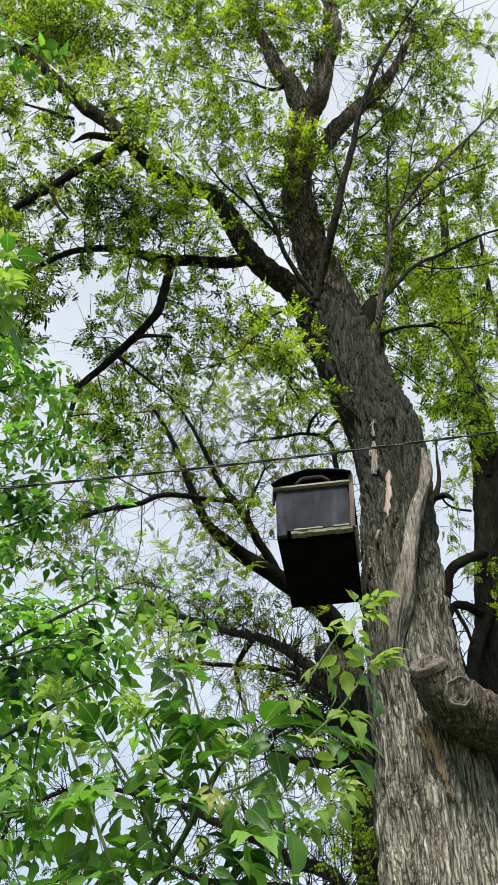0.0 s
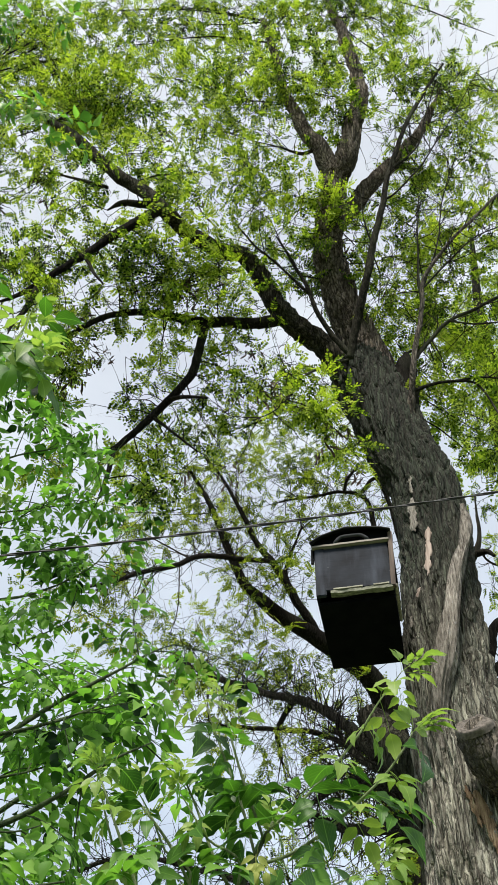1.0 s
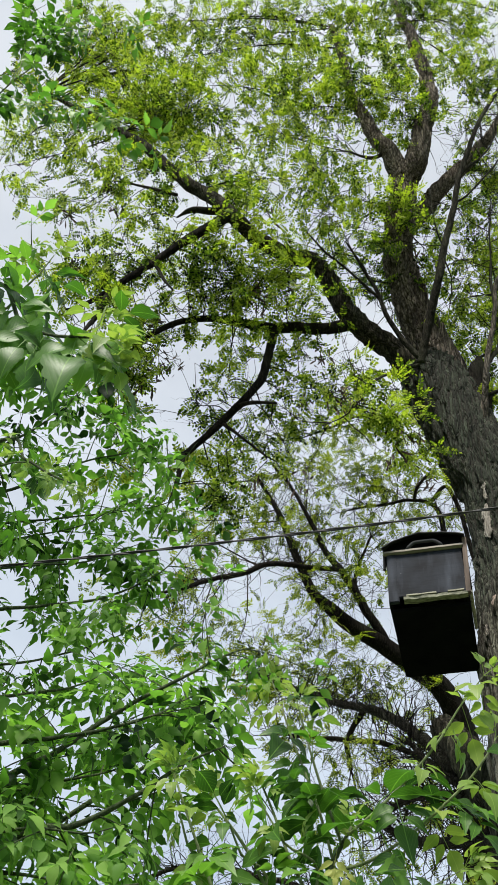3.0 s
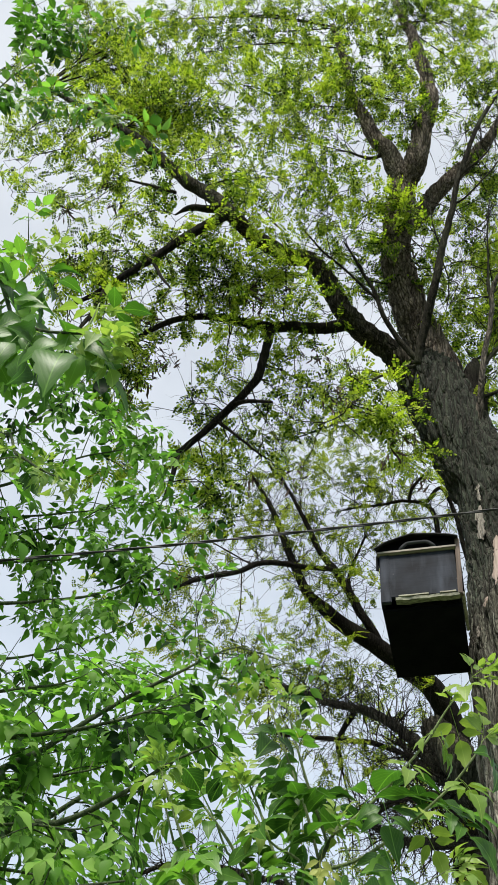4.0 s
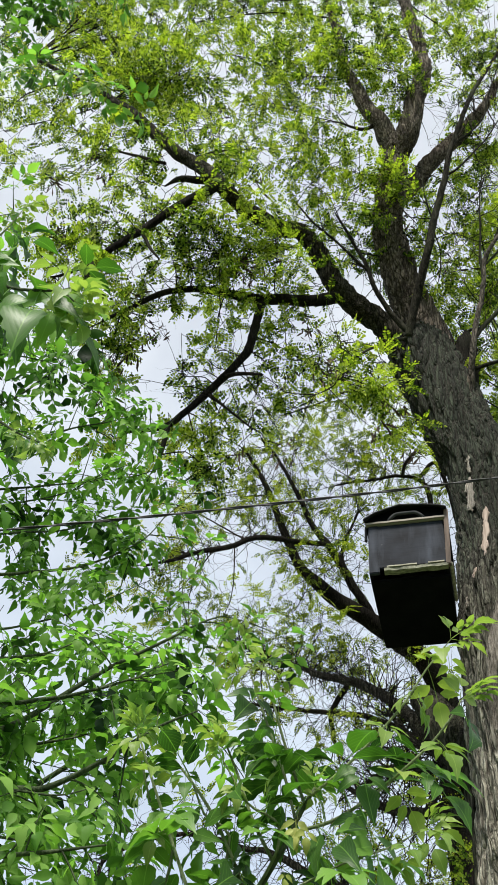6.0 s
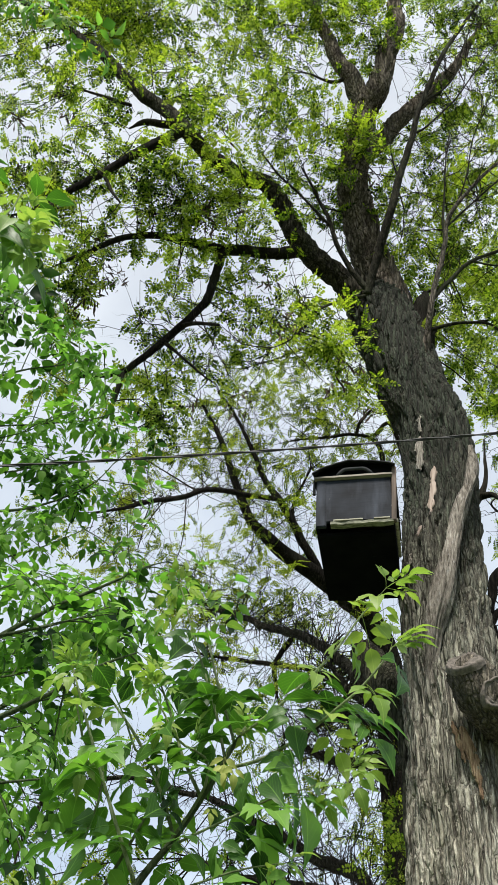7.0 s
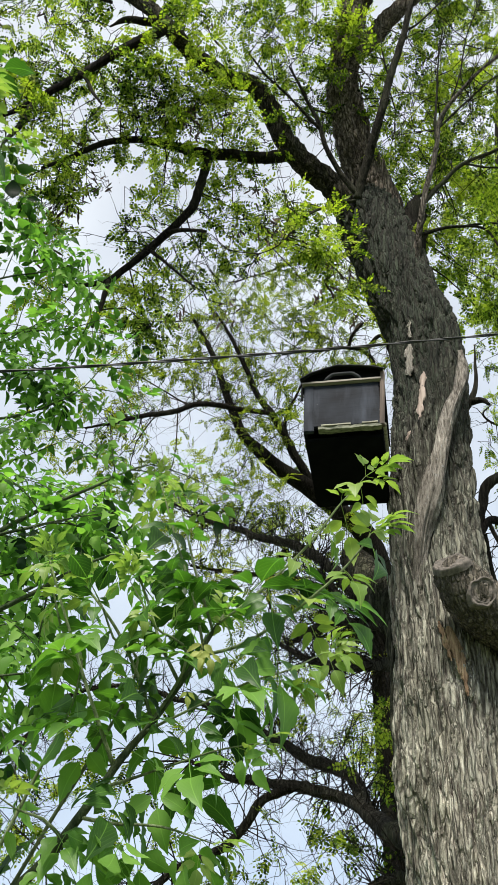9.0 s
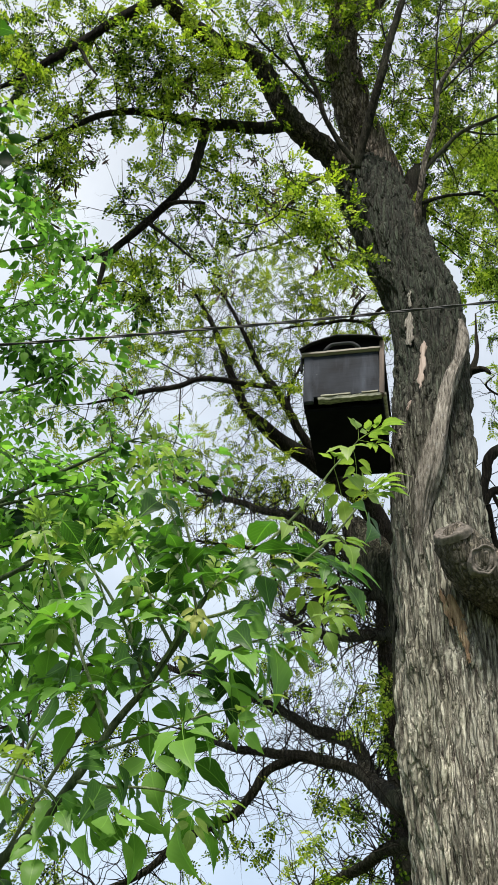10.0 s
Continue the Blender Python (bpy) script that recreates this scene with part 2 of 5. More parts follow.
def tube(path, sides, relief=None, flat=1.0):
    way, u, v = rings(path, sides)
    a = np.linspace(0, 2 * np.pi, sides, endpoint=False)
    out = u[:, None] * np.cos(a)[None, :, None] + v[:, None] * np.sin(a)[None, :, None]
    if flat != 1.0:
        out[..., 1] *= flat
    r = np.repeat(path[:, 3:4], sides, 1)
    if relief is not None:
        r = r + relief(path, out, r)
    verts = (path[:, None, :3] + out * r[..., None]).reshape(-1, 3)
    n = len(path)
    i, j = np.meshgrid(np.arange(n - 1), np.arange(sides), indexing="ij")
    k = (j + 1) % sides
    quads = np.stack([i * sides + j, i * sides + k, (i + 1) * sides + k, (i + 1) * sides + j], -1).reshape(-1, 4)
    caps = []
    for ring in (0, n - 1):
        verts = np.vstack([verts, path[ring, :3]])
        c, j1 = len(verts) - 1, np.arange(sides)
        e = ring * sides
        caps.append(np.stack([np.full(sides, c), e + (j1 + 1) % sides, e + j1, e + j1], -1) if ring == 0
                    else np.stack([np.full(sides, c), e + j1, e + (j1 + 1) % sides, e + (j1 + 1) % sides], -1))
    caps = np.vstack(caps)
    return verts, quads, caps


def furrow(x, y, z):
    """Height of old bark: long fibrous ridges between deep splits, broken into ragged flakes that lift at their lower ends."""
    bend = noise.noise((x * 6, y * 6, z * 2.2)) * 1.1
    sway = noise.noise((x * 17 + 4, y * 17, z * 4)) * 0.3
    split = min(1.0, abs(noise.noise((x * 17 + bend, y * 17 - bend, z * 1.7 + bend * 0.4))) * 3.4)
    strand = min(1.0, abs(noise.noise((x * 38 + sway, y * 38 - sway, z * 3.6))) * 3.0)
    gaps, cells = noise.voronoi((x * 34 + bend + sway, y * 34 - bend, z * 4.2 + sway * 1.6 + x * 5))
    c = cells[0]
    tilt = math.sin(c[0] * 12.9 + c[1] * 78.2 + c[2] * 37.7)
    flake = min(1.0, (gaps[1] - gaps[0]) * 4.0) * (0.6 + 0.4 * tilt)
    lift = max(-0.1, min(0.12, (c[2] - z * 4.2) * 0.14 * max(0.0, tilt)))
    fine = noise.noise((x * 150, y * 150, z * 14)) + 0.5 * noise.noise((x * 210, y * 210, z * 60))
    return split * 0.42 + strand * 0.16 + flake * 0.3 + lift + fine * 0.1


def old_bark(depth, full=0.0):
    def relief(path, out, r):
        h = np.empty(r.shape)
        for i in range(r.shape[0]):
            c = path[i]
            for j in range(r.shape[1]):
                o = out[i, j]
                h[i, j] = furrow(o[0] * c[3] + c[0], o[1] * c[3] + c[1], c[2] + o[2] * c[3])
        return (h - 0.72) * depth * ((r / full) ** 0.8 if full else 1.0)
    return relief


def grained(path, out, r):
    """Splits that run along dead wood."""
    n, sides = r.shape
    run = np.r_[0, np.cumsum(np.linalg.norm(np.diff(path[:, :3], axis=0), axis=1))]
    h = np.empty(r.shape)
    for i in range(n):
        for j in range(sides):
            a = j / sides * 2 * math.pi
            c, s = math.cos(a), math.sin(a)
            h[i, j] = noise.noise((c * 2.2, s * 2.2, run[i] * 2.5)) + 1.3 * (abs(noise.noise((c * 8, s * 8, run[i] * 2.2))) * 2 - 0.5)
    return h * 0.014 * np.minimum(1, r / 0.03)


def knobbly(amount, scale):
    def relief(path, out, r):
        h = np.empty(r.shape)
        for i in range(r.shape[0]):
            c = path[i]
            for j in range(r.shape[1]):
                p = c[:3] + out[i, j] * c[3]
                h[i, j] = noise.noise(p * scale) + 0.5 * noise.noise(p * scale * 2.3)
        return h * amount * r
    return relief


# ---- trees ----
class Tree:
    def __init__(self, name, at, label, leaf_mat, twig_mat, limb_mat=None, group="", coarse=True):
        self.coarse = coarse
        self.root = tagged(new(name), label, "tree", group)
        self.root.matrix_basis = pose(*at)
        self.leaf_mat, self.twig_mat, self.limb_mat = leaf_mat, twig_mat, limb_mat or SHADED_LIMB_BARK
        self.paths, self.twigs, self.leaves, self.pods = [], [], [], []


def clean(me):
    me.validate(clean_customdata=False)
    return me


def limb(tree, name, points, material=None, bark_main=False, flat=1.0):
    """One limb as a mesh of its own, tapering along its points (x, y, z, radius). Its foot sits in the nearest older limb."""
    top = max(p[3] for p in points)
    if tree.paths and name in ("limb", "shoot", "branch"):
        stems = np.vstack(tree.paths)
        gap = np.linalg.norm(stems[:, :3] - points[0][:3], axis=1)
        near = stems[np.argmin(gap)]
        if gap.min() < 0.14 and near[3] < 0.12:
            points = [(*near[:3], min(points[0][3], near[3] * 0.95)), *points[1:]]
    if bark_main:
        path = smoothed(points, 0.009)
        path = path[(path[:, 2] > 2.3) | (np.arange(len(path)) % 10 == 0)]
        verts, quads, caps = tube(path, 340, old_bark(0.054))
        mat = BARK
    else:
        path = smoothed(points, (0.08 if tree.coarse else 0.02) if top > 0.09 else max(0.02, min(0.09, top * 0.6)))
        if name in ("limb", "branch", "shoot") and len(path) > 6:
            # small kinks, none at the foot
            amount = min(0.03, 0.008 + top * 0.25) * np.minimum(1, np.arange(len(path)) / (20 if top > 0.09 else 5))
            kink = np.array([noise.noise_vector(p[:3] * 2.6) * 0.8 + noise.noise_vector(p[:3] * 7) * 0.35 for p in path])
            path[:, :3] += kink * amount[:, None]
        sides = (32 if tree.coarse else 120) if top > 0.09 else 20 if top > 0.05 else 14 if top > 0.025 else 8 if top > 0.008 else 6
        relief = old_bark(min(0.042, top * 0.3), top) if top > 0.09 else knobbly(0.16, 9 if top > 0.05 else 22) if top > 0.012 else None
        if name == "dead_wood_ridge":
            path, sides, relief = smoothed(points, 0.012), 60, grained
        elif name == "burl":
            path, sides, relief = smoothed(points, 0.006), 120, old_bark(0.016)
        verts, quads, caps = tube(path, sides, relief, flat)
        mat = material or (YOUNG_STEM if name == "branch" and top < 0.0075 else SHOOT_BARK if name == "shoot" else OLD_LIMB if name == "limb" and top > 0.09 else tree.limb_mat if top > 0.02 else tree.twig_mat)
    if name in ("limb", "shoot", "branch", "trunk"):
        tree.paths.append(path)
    me = mesh_of(name, verts, np.vstack([quads, caps]), mat)
    return part_of(name, clean(me), tree.root)


def grow_twigs(tree, start, way, length, radius, count_leaves, droop=0.25, leaf_size=1.0):
    """A batch of thin twigs with leaves at their nodes. start, way: rows of N; length: N."""
    n = len(start)
    t = np.linspace(0, 1, 6)[None, :, None]
    bend = rng.normal(0, 0.22, (n, 1, 3))
    line = start[:, None] + (way[:, None] * t + bend * t**2 * 0.6) * length[:, None, None]
    line[..., 2] -= droop * length[:, None] * t[..., 0]**2
    tree.twigs.append((line, radius * (1.05 - t[..., 0]) * np.ones((n, 1))))
    step = unit(np.diff(line, axis=1))
    for k in range(count_leaves):
        u = np.clip((0.5, 0.95)[k % 2] + rng.normal(0, 0.05, n), 0.05, 1) * 4.99
        i = np.clip(u.astype(int), 0, 4)
        at = line[np.arange(n), i] + (line[np.arange(n), i + 1] - line[np.arange(n), i]) * (u - i)[:, None]
        d = step[np.arange(n), i]
        side = unit(np.cross(d, rng.normal(0, 1, (n, 3)) + (0, 0, 0.6)))
        out = unit(side * 0.9 + d * 0.6 + rng.normal(0, 0.25, (n, 3)) + (0, 0, -0.25))
        up = unit(rng.normal(0, 0.8, (n, 3)) + (0, 0, 1.0))
        tree.leaves.append((at, out, up, leaf_size * rng.uniform(0.65, 1.15, n)))


def clumps(tree, where, density=1.0, leaf_size=0.63):
    """Sprays of leafy twigs round each (x, y, z, radius), carried by a thin branch from the nearest limb."""
    ends = np.vstack([p[len(p) // 4:] for p in tree.paths])
    for x, y, z, r in where:
        c = np.array((x, y, z))
        far = np.linalg.norm(ends[:, :3] - c, axis=1)
        root = ends[np.argmin(far + (ends[:, 3] > 0.12) * 0.6)]
        gap = np.linalg.norm(root[:3] - c)
        mid = (root[:3] * 0.5 + c * 0.5) + rng.normal(0, 0.08, 3) * min(1, gap) + (0, 0, 0.1 * min(1, gap))
        tip = c + unit(c - root[:3] + 1e-6) * r * 0.5
        rr = min(root[3] * 0.6, 0.004 + 0.004 * min(gap, 2))
        branch = smoothed([(*root[:3], rr), (*mid, rr * 0.8), (*c, rr * 0.5), (*tip, 0.0025)], 0.05)
        pick = np.linspace(0, len(branch) - 1, 6).astype(int)
        tree.twigs.append((branch[None, pick, :3], branch[None, pick, 3]))
        n = max(3, int(31 * density * (r / 0.3) ** 1.6))
        i = rng.integers(int(len(branch) * 0.45), len(branch), n)
        start = branch[i, :3] + rng.normal(0, 1, (n, 3)) * r * 0.46
        ball = unit(rng.normal(0, 1, (n, 3)) * (1, 1, 0.75) + (0, 0, 0.1))
        # short twigs join the start points to the branch
        pts = branch[i, :3][:, None] + (start - branch[i, :3])[:, None] * np.linspace(0, 1, 6)[None, :, None]
        pts[:, 1:5, 2] -= r * 0.05
        tree.twigs.append((pts, np.full((n, 6), 0.0022)))
        grow_twigs(tree, start, ball, r * rng.uniform(0.35, 0.95, n), 0.002, 6, 0.3, leaf_size)


def bare_twigs(tree, paths, gap, reach, radius=0.0022):
    """Thin leafless shoots that stand off the limbs and fork once."""
    for path in paths:
        run = np.r_[0, np.cumsum(np.linalg.norm(np.diff(path[:, :3], axis=0), axis=1))]
        n = int(run[-1] / gap)
        if n < 1:
            continue
        i = np.clip(np.searchsorted(run, rng.uniform(0.15, 1, n) * run[-1]), 1, len(path) - 1)
        d = unit(path[i, :3] - path[i - 1, :3])
        way = unit(d * 0.5 + rng.normal(0, 0.8, (n, 3)) + (0, 0, 0.25))
        start = path[i, :3]
        for level in (0, 1, 2):
            length = reach * rng.uniform(0.4, 1.1, n) * (1, 0.6, 0.4)[level]
            t = np.linspace(0, 1, 6)[None, :, None]
            line = start[:, None] + (way[:, None] * t + rng.normal(0, 0.25, (n, 1, 3)) * t**2 + rng.normal(0, 0.07, (n, 6, 3)) * t) * length[:, None, None]
            tree.twigs.append((line, radius * (2.4, 1.4, 0.9)[level] * (1.1 - t[..., 0]) * np.ones((n, 1))))
            pick = rng.integers(1, 5, n)
            start = line[np.arange(n), pick]
            way = unit(way * 0.7 + rng.normal(0, 0.6, (n, 3)))


def pod_clusters(tree, where):
    """Last year's brown seed pods, dry and hanging in bunches from the twigs."""
    ends = np.vstack(tree.paths)
    for x, y, z, r in where:
        n = int(34 * (r / 0.2) ** 1.3)
        at = np.array((x, y, z)) + rng.normal(0, 1, (n, 3)) * r * (0.4, 0.4, 0.45)
        out = unit(rng.normal(0, 0.5, (n, 3)) + (0, 0, -1))
        root = ends[np.argmin(np.linalg.norm(ends[:, :3] - (x, y, z), axis=1)), :3]
        t = np.linspace(0, 1, 6)[:, None]
        line = root + (np.array((x, y, z - r * 0.4)) - root) * t
        line[1:5] += rng.normal(0, 0.02, (4, 3))
        tree.twigs.append((line[None], np.linspace(0.004, 0.0015, 6)[None]))
        tree.pods.append((at, out, unit(rng.normal(0, 1, at.shape)), rng.uniform(0.7, 1.3, len(at))))


POD_SHAPE = (np.array([(0, 0, 0), (0.02, 0.0055, 0.002), (0.055, 0.006, -0.003), (0.08, 0, 0.001), (0.055, -0.006, 0.003), (0.02, -0.0055, -0.002)]),
             np.array([(0, 3, 2, 1), (0, 5, 4, 3)]))


def twig_mesh(tree, batches, sides=3):
    verts, quads, base = [], [], 0
    a = np.linspace(0, 2 * np.pi, sides, endpoint=False)
    for line, radius in batches:
        n, k = radius.shape
        way = unit(np.gradient(line, axis=1))
        u = unit(np.cross(way, (0.37, 0.21, 0.9)))
        v = np.cross(way, u)
        ring = line[:, :, None] + (u[:, :, None] * np.cos(a)[:, None] + v[:, :, None] * np.sin(a)[:, None]) * radius[:, :, None, None]
        verts.append(ring.reshape(-1, 3))
        m, i, j = np.meshgrid(np.arange(n), np.arange(k - 1), np.arange(sides), indexing="ij")
        o, jj = base + m * k * sides, (j + 1) % sides
        quads.append(np.stack([o + i * sides + j, o + i * sides + jj, o + (i + 1) * sides + jj, o + (i + 1) * sides + j], -1).reshape(-1, 4))
        base += n * k * sides
    return mesh_of("brushwood", np.vstack(verts), np.vstack(quads), tree.twig_mat)


def locust_leaf(pairs, seed):
    """A feathered leaf along +x: pairs of oval leaflets and one at the end, with a thin stalk."""
    r = np.random.default_rng(seed)
    verts, quads = [], []
    span = 0.026 * pairs + 0.03

    def bow(x):
        return -0.9 * x * x / span * 0.35

    def leaflet(at, angle, size, tilt):
        c, s = math.cos(angle), math.sin(angle)
        length, width = 0.041 * size, 0.011 * size
        for lx, ly in ((0.06, 0), (0.3, 1), (0.72, 0.9), (1, 0), (0.72, -0.9), (0.3, -1)):
            px, py = lx * length, ly * width
            verts.append((at + px * c - py * s, px * s + py * c, bow(at) + abs(ly) * width * 0.35 - lx * length * tilt))
        b = len(verts) - 6
        quads.extend([(b, b + 3, b + 2, b + 1), (b, b + 5, b + 4, b + 3)])

    for i in range(pairs):
        at = 0.03 + i * 0.026
        size = 0.7 + 0.4 * math.sin((i + 1) / (pairs + 1) * math.pi) + r.uniform(-0.1, 0.1)
        for sign in (1, -1):
            leaflet(at, sign * r.uniform(1.05, 1.35), size, r.uniform(-0.1, 0.4))
    leaflet(span, 0.0, 1.0, 0.2)
    b = len(verts)
    for x in (0.0, span * 0.5, span):
        verts.extend([(x, 0.0009, bow(x)), (x, -0.0009, bow(x))])
    quads.extend([(b, b + 1, b + 3, b + 2), (b + 2, b + 3, b + 5, b + 4)])
    return np.array(verts), np.array(quads)


LOCUST_LEAVES = [locust_leaf(p, s) for p, s in ((6, 1), (5, 2), (7, 3), (4, 4))]


def leaf_mesh(tree, kinds, sets, smooth=False):
    """All the leaves of a crown: the kinds of leaf laid at places, with their direction, upper side and size."""
    at, out, up, size = (np.concatenate([s[i] for s in sets]) for i in range(4))
    side = unit(np.cross(up, out))
    top = np.cross(out, side)
    turn = np.stack([out, side, top], -1) * size[:, None, None]
    which = rng.integers(0, len(kinds), len(at))
    verts, quads, base = [], [], 0
    for k, (v, q) in enumerate(kinds):
        pick = np.where(which == k)[0]
        if not len(pick):
            continue
        placed = np.einsum("nij,vj->nvi", turn[pick], v) + at[pick][:, None]
        verts.append(placed.reshape(-1, 3))
        quads.append((q[None] + (base + np.arange(len(pick)) * len(v))[:, None, None]).reshape(-1, 4))
        base += len(pick) * len(v)
    return mesh_of("crown", np.vstack(verts), np.vstack(quads), tree.leaf_mat, smooth)


def finish(tree, kinds, smooth=False):
    part_of("brushwood", twig_mesh(tree, tree.twigs), tree.root, "thin bare twigs", "stuff")
    part_of("crown", leaf_mesh(tree, kinds, tree.leaves, smooth), tree.root, "fresh green leaves", "stuff")
    if tree.pods:
        me = leaf_mesh(tree, [POD_SHAPE], tree.pods)
        me.materials.clear()
        me.materials.append(POD)
        part_of("dry_seed_mass", me, tree.root, "dry dark brown hanging seed pods", "stuff")


# ---- ground ----
def ground():
    n = 90
    g = np.linspace(-1, 1, n)
    g = np.sign(g) * np.abs(g) ** 3 * 400
    x, y = np.meshgrid(g, g, indexing="ij")
    z = np.array([noise.noise((a * 0.3, b * 0.3, 0)) * 0.06 for a, b in zip(x.ravel(), y.ravel())])
    i, j = np.meshgrid(np.arange(n - 1), np.arange(n - 1), indexing="ij")
    quads = np.stack([i * n + j, (i + 1) * n + j, (i + 1) * n + j + 1, i * n + j + 1], -1).reshape(-1, 4)
    m, nn, l, b = material("grassy_ground", 0.95)
    tuft, patch = noise_node(nn, l, 9, 6), noise_node(nn, l, 0.6, 4)
    green = ramp(nn, l, tuft, [(0.35, (0.035, 0.06, 0.018)), (0.65, (0.1, 0.14, 0.045))])
    earth = ramp(nn, l, patch, [(0.5, (0, 0, 0)), (0.66, (0.7, 0.7, 0.7))])
    l.new(mixed(nn, l, earth, green, (0.13, 0.1, 0.07)), b.inputs["Base Color"])
    bumped(nn, l, b, tuft, 0.6, 0.05)
    ob = new("ground", mesh_of("ground", np.stack([x.ravel(), y.ravel(), z], -1), quads, m))
    tagged(ob, "grassy ground with patches of bare earth", "ground", kind="structure")


ground()

# ---- the old locust with the nest box ----
locust = Tree("black_locust_tree", (1.1, 4.25, 0), "old black locust with furrowed bark and a dead wood scar", LOCUST_LEAF, TWIG, None, "black locusts", False)
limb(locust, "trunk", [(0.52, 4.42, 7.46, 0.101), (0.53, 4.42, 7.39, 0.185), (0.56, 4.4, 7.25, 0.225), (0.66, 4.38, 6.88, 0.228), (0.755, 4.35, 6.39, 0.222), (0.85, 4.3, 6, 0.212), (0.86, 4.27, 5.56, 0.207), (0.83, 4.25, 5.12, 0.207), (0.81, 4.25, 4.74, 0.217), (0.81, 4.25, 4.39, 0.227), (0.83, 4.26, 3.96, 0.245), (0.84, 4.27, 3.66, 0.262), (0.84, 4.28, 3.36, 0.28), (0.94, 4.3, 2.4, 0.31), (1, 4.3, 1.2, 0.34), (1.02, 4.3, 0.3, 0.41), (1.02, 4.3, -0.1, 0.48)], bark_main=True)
limb(locust, "limb", [(0.72, 4.4, 6.5, 0.15), (0.8, 4.37, 6.85, 0.12), (0.85, 4.34, 7.1, 0.098), (0.87, 4.32, 7.3, 0.07), (0.885, 4.31, 7.42, 0.02)], material=SHADED_LIMB_BARK)
limb(locust, "limb", [(0.54, 4.38, 7.1, 0.15), (0.34, 4.32, 7.47, 0.1), (0.09, 4.22, 7.66, 0.088), (-0.05, 4.14, 7.83, 0.081), (-0.18, 4.05, 8.12, 0.076), (-0.3, 3.95, 8.25, 0.07), (-0.46, 3.85, 8.13, 0.066), (-0.66, 3.6, 7.97, 0.06), (-0.82, 3.42, 7.96, 0.057), (-0.99, 3.4, 8.21, 0.053), (-1.26, 3.4, 8.58, 0.05), (-1.55, 3.4, 9.05, 0.045), (-1.81, 3.4, 9.41, 0.04), (-2.16, 3.4, 9.82, 0.03), (-2.77, 3.4, 10.48, 0.02)])
limb(locust, "limb", [(-0, 4.18, 7.66, 0.0467), (-0.19, 4.14, 7.58, 0.0425), (-0.37, 4.12, 7.57, 0.0399), (-0.55, 4.1, 7.53, 0.0382), (-0.75, 4.05, 7.53, 0.0340), (-1, 4, 7.54, 0.0255), (-1.22, 3.95, 7.43, 0.0221), (-1.4, 3.9, 7.19, 0.0170), (-1.57, 3.85, 6.95, 0.0119)])
limb(locust, "limb", [(-0.54, 4.1, 7.53, 0.0296), (-0.57, 4.1, 7.28, 0.0311), (-0.61, 4.12, 7.02, 0.0296), (-0.7, 4.15, 6.83, 0.0274), (-0.86, 4.2, 6.63, 0.0252), (-1, 4.22, 6.45, 0.0222), (-1.12, 4.24, 6.32, 0.0192), (-1.37, 4.26, 6.3, 0.0126)])
limb(locust, "limb", [(-1.1, 4.24, 6.33, 0.02), (-1.11, 4.24, 6.13, 0.016), (-1.14, 4.24, 5.92, 0.01)])
limb(locust, "limb", [(-0.76, 4.17, 6.74, 0.018), (-0.66, 4.1, 6.69, 0.014), (-0.49, 4, 6.55, 0.008)])
limb(locust, "limb", [(-0.84, 4.2, 6.58, 0.013), (-0.73, 4.2, 6.46, 0.01), (-0.56, 4.2, 6.27, 0.006)])
limb(locust, "limb", [(-0.83, 3.42, 8.0, 0.04), (-0.97, 3.4, 7.79, 0.036), (-1.13, 3.4, 7.57, 0.03), (-1.29, 3.4, 7.36, 0.026), (-1.44, 3.4, 7.14, 0.023), (-1.57, 3.4, 6.97, 0.019), (-1.72, 3.4, 6.82, 0.011), (-1.8, 3.4, 6.79, 0.004)])
limb(locust, "limb", [(-1.53, 3.4, 7.02, 0.02), (-1.55, 3.38, 6.88, 0.02), (-1.56, 3.35, 6.64, 0.018), (-1.58, 3.32, 6.45, 0.012), (-1.59, 3.3, 6.3, 0.004)])
limb(locust, "limb", [(-0.87, 3.42, 8, 0.03), (-1.0, 3.4, 8.01, 0.028), (-1.13, 3.4, 8.03, 0.021), (-1.22, 3.4, 7.94, 0.006)])
limb(locust, "limb", [(-1.26, 3.4, 8.29, 0.013), (-1.42, 3.4, 8.38, 0.013), (-1.57, 3.4, 8.47, 0.009), (-1.77, 3.4, 8.63, 0.006)])
limb(locust, "limb", [(-1.3, 3.4, 7.33, 0.013), (-1.21, 3.4, 7.12, 0.011), (-1.13, 3.4, 6.97, 0.006)])
limb(locust, "limb", [(0.7, 4.45, 7.09, 0.17), (0.59, 4.38, 7.57, 0.155), (0.46, 4.25, 8, 0.138), (0.38, 4.08, 8.36, 0.125), (0.4, 3.9, 8.77, 0.115), (0.45, 3.75, 9.04, 0.1)], material=FLAKY)
limb(locust, "limb", [(0.45, 3.75, 9.04, 0.0875), (0.34, 3.65, 9.38, 0.0750), (0.23, 3.6, 9.6, 0.0625), (0.09, 3.55, 10.13, 0.0500), (0.02, 3.5, 10.68, 0.0438), (-0.12, 3.45, 11.89, 0.0312)], material=FLAKY)
limb(locust, "limb", [(0.44, 3.75, 8.99, 0.1), (0.56, 3.65, 9.22, 0.094), (0.64, 3.6, 9.69, 0.082), (0.73, 3.5, 10.25, 0.068), (0.63, 3.4, 11.3, 0.0525), (0.47, 3.4, 12.92, 0.0300)], material=FLAKY)
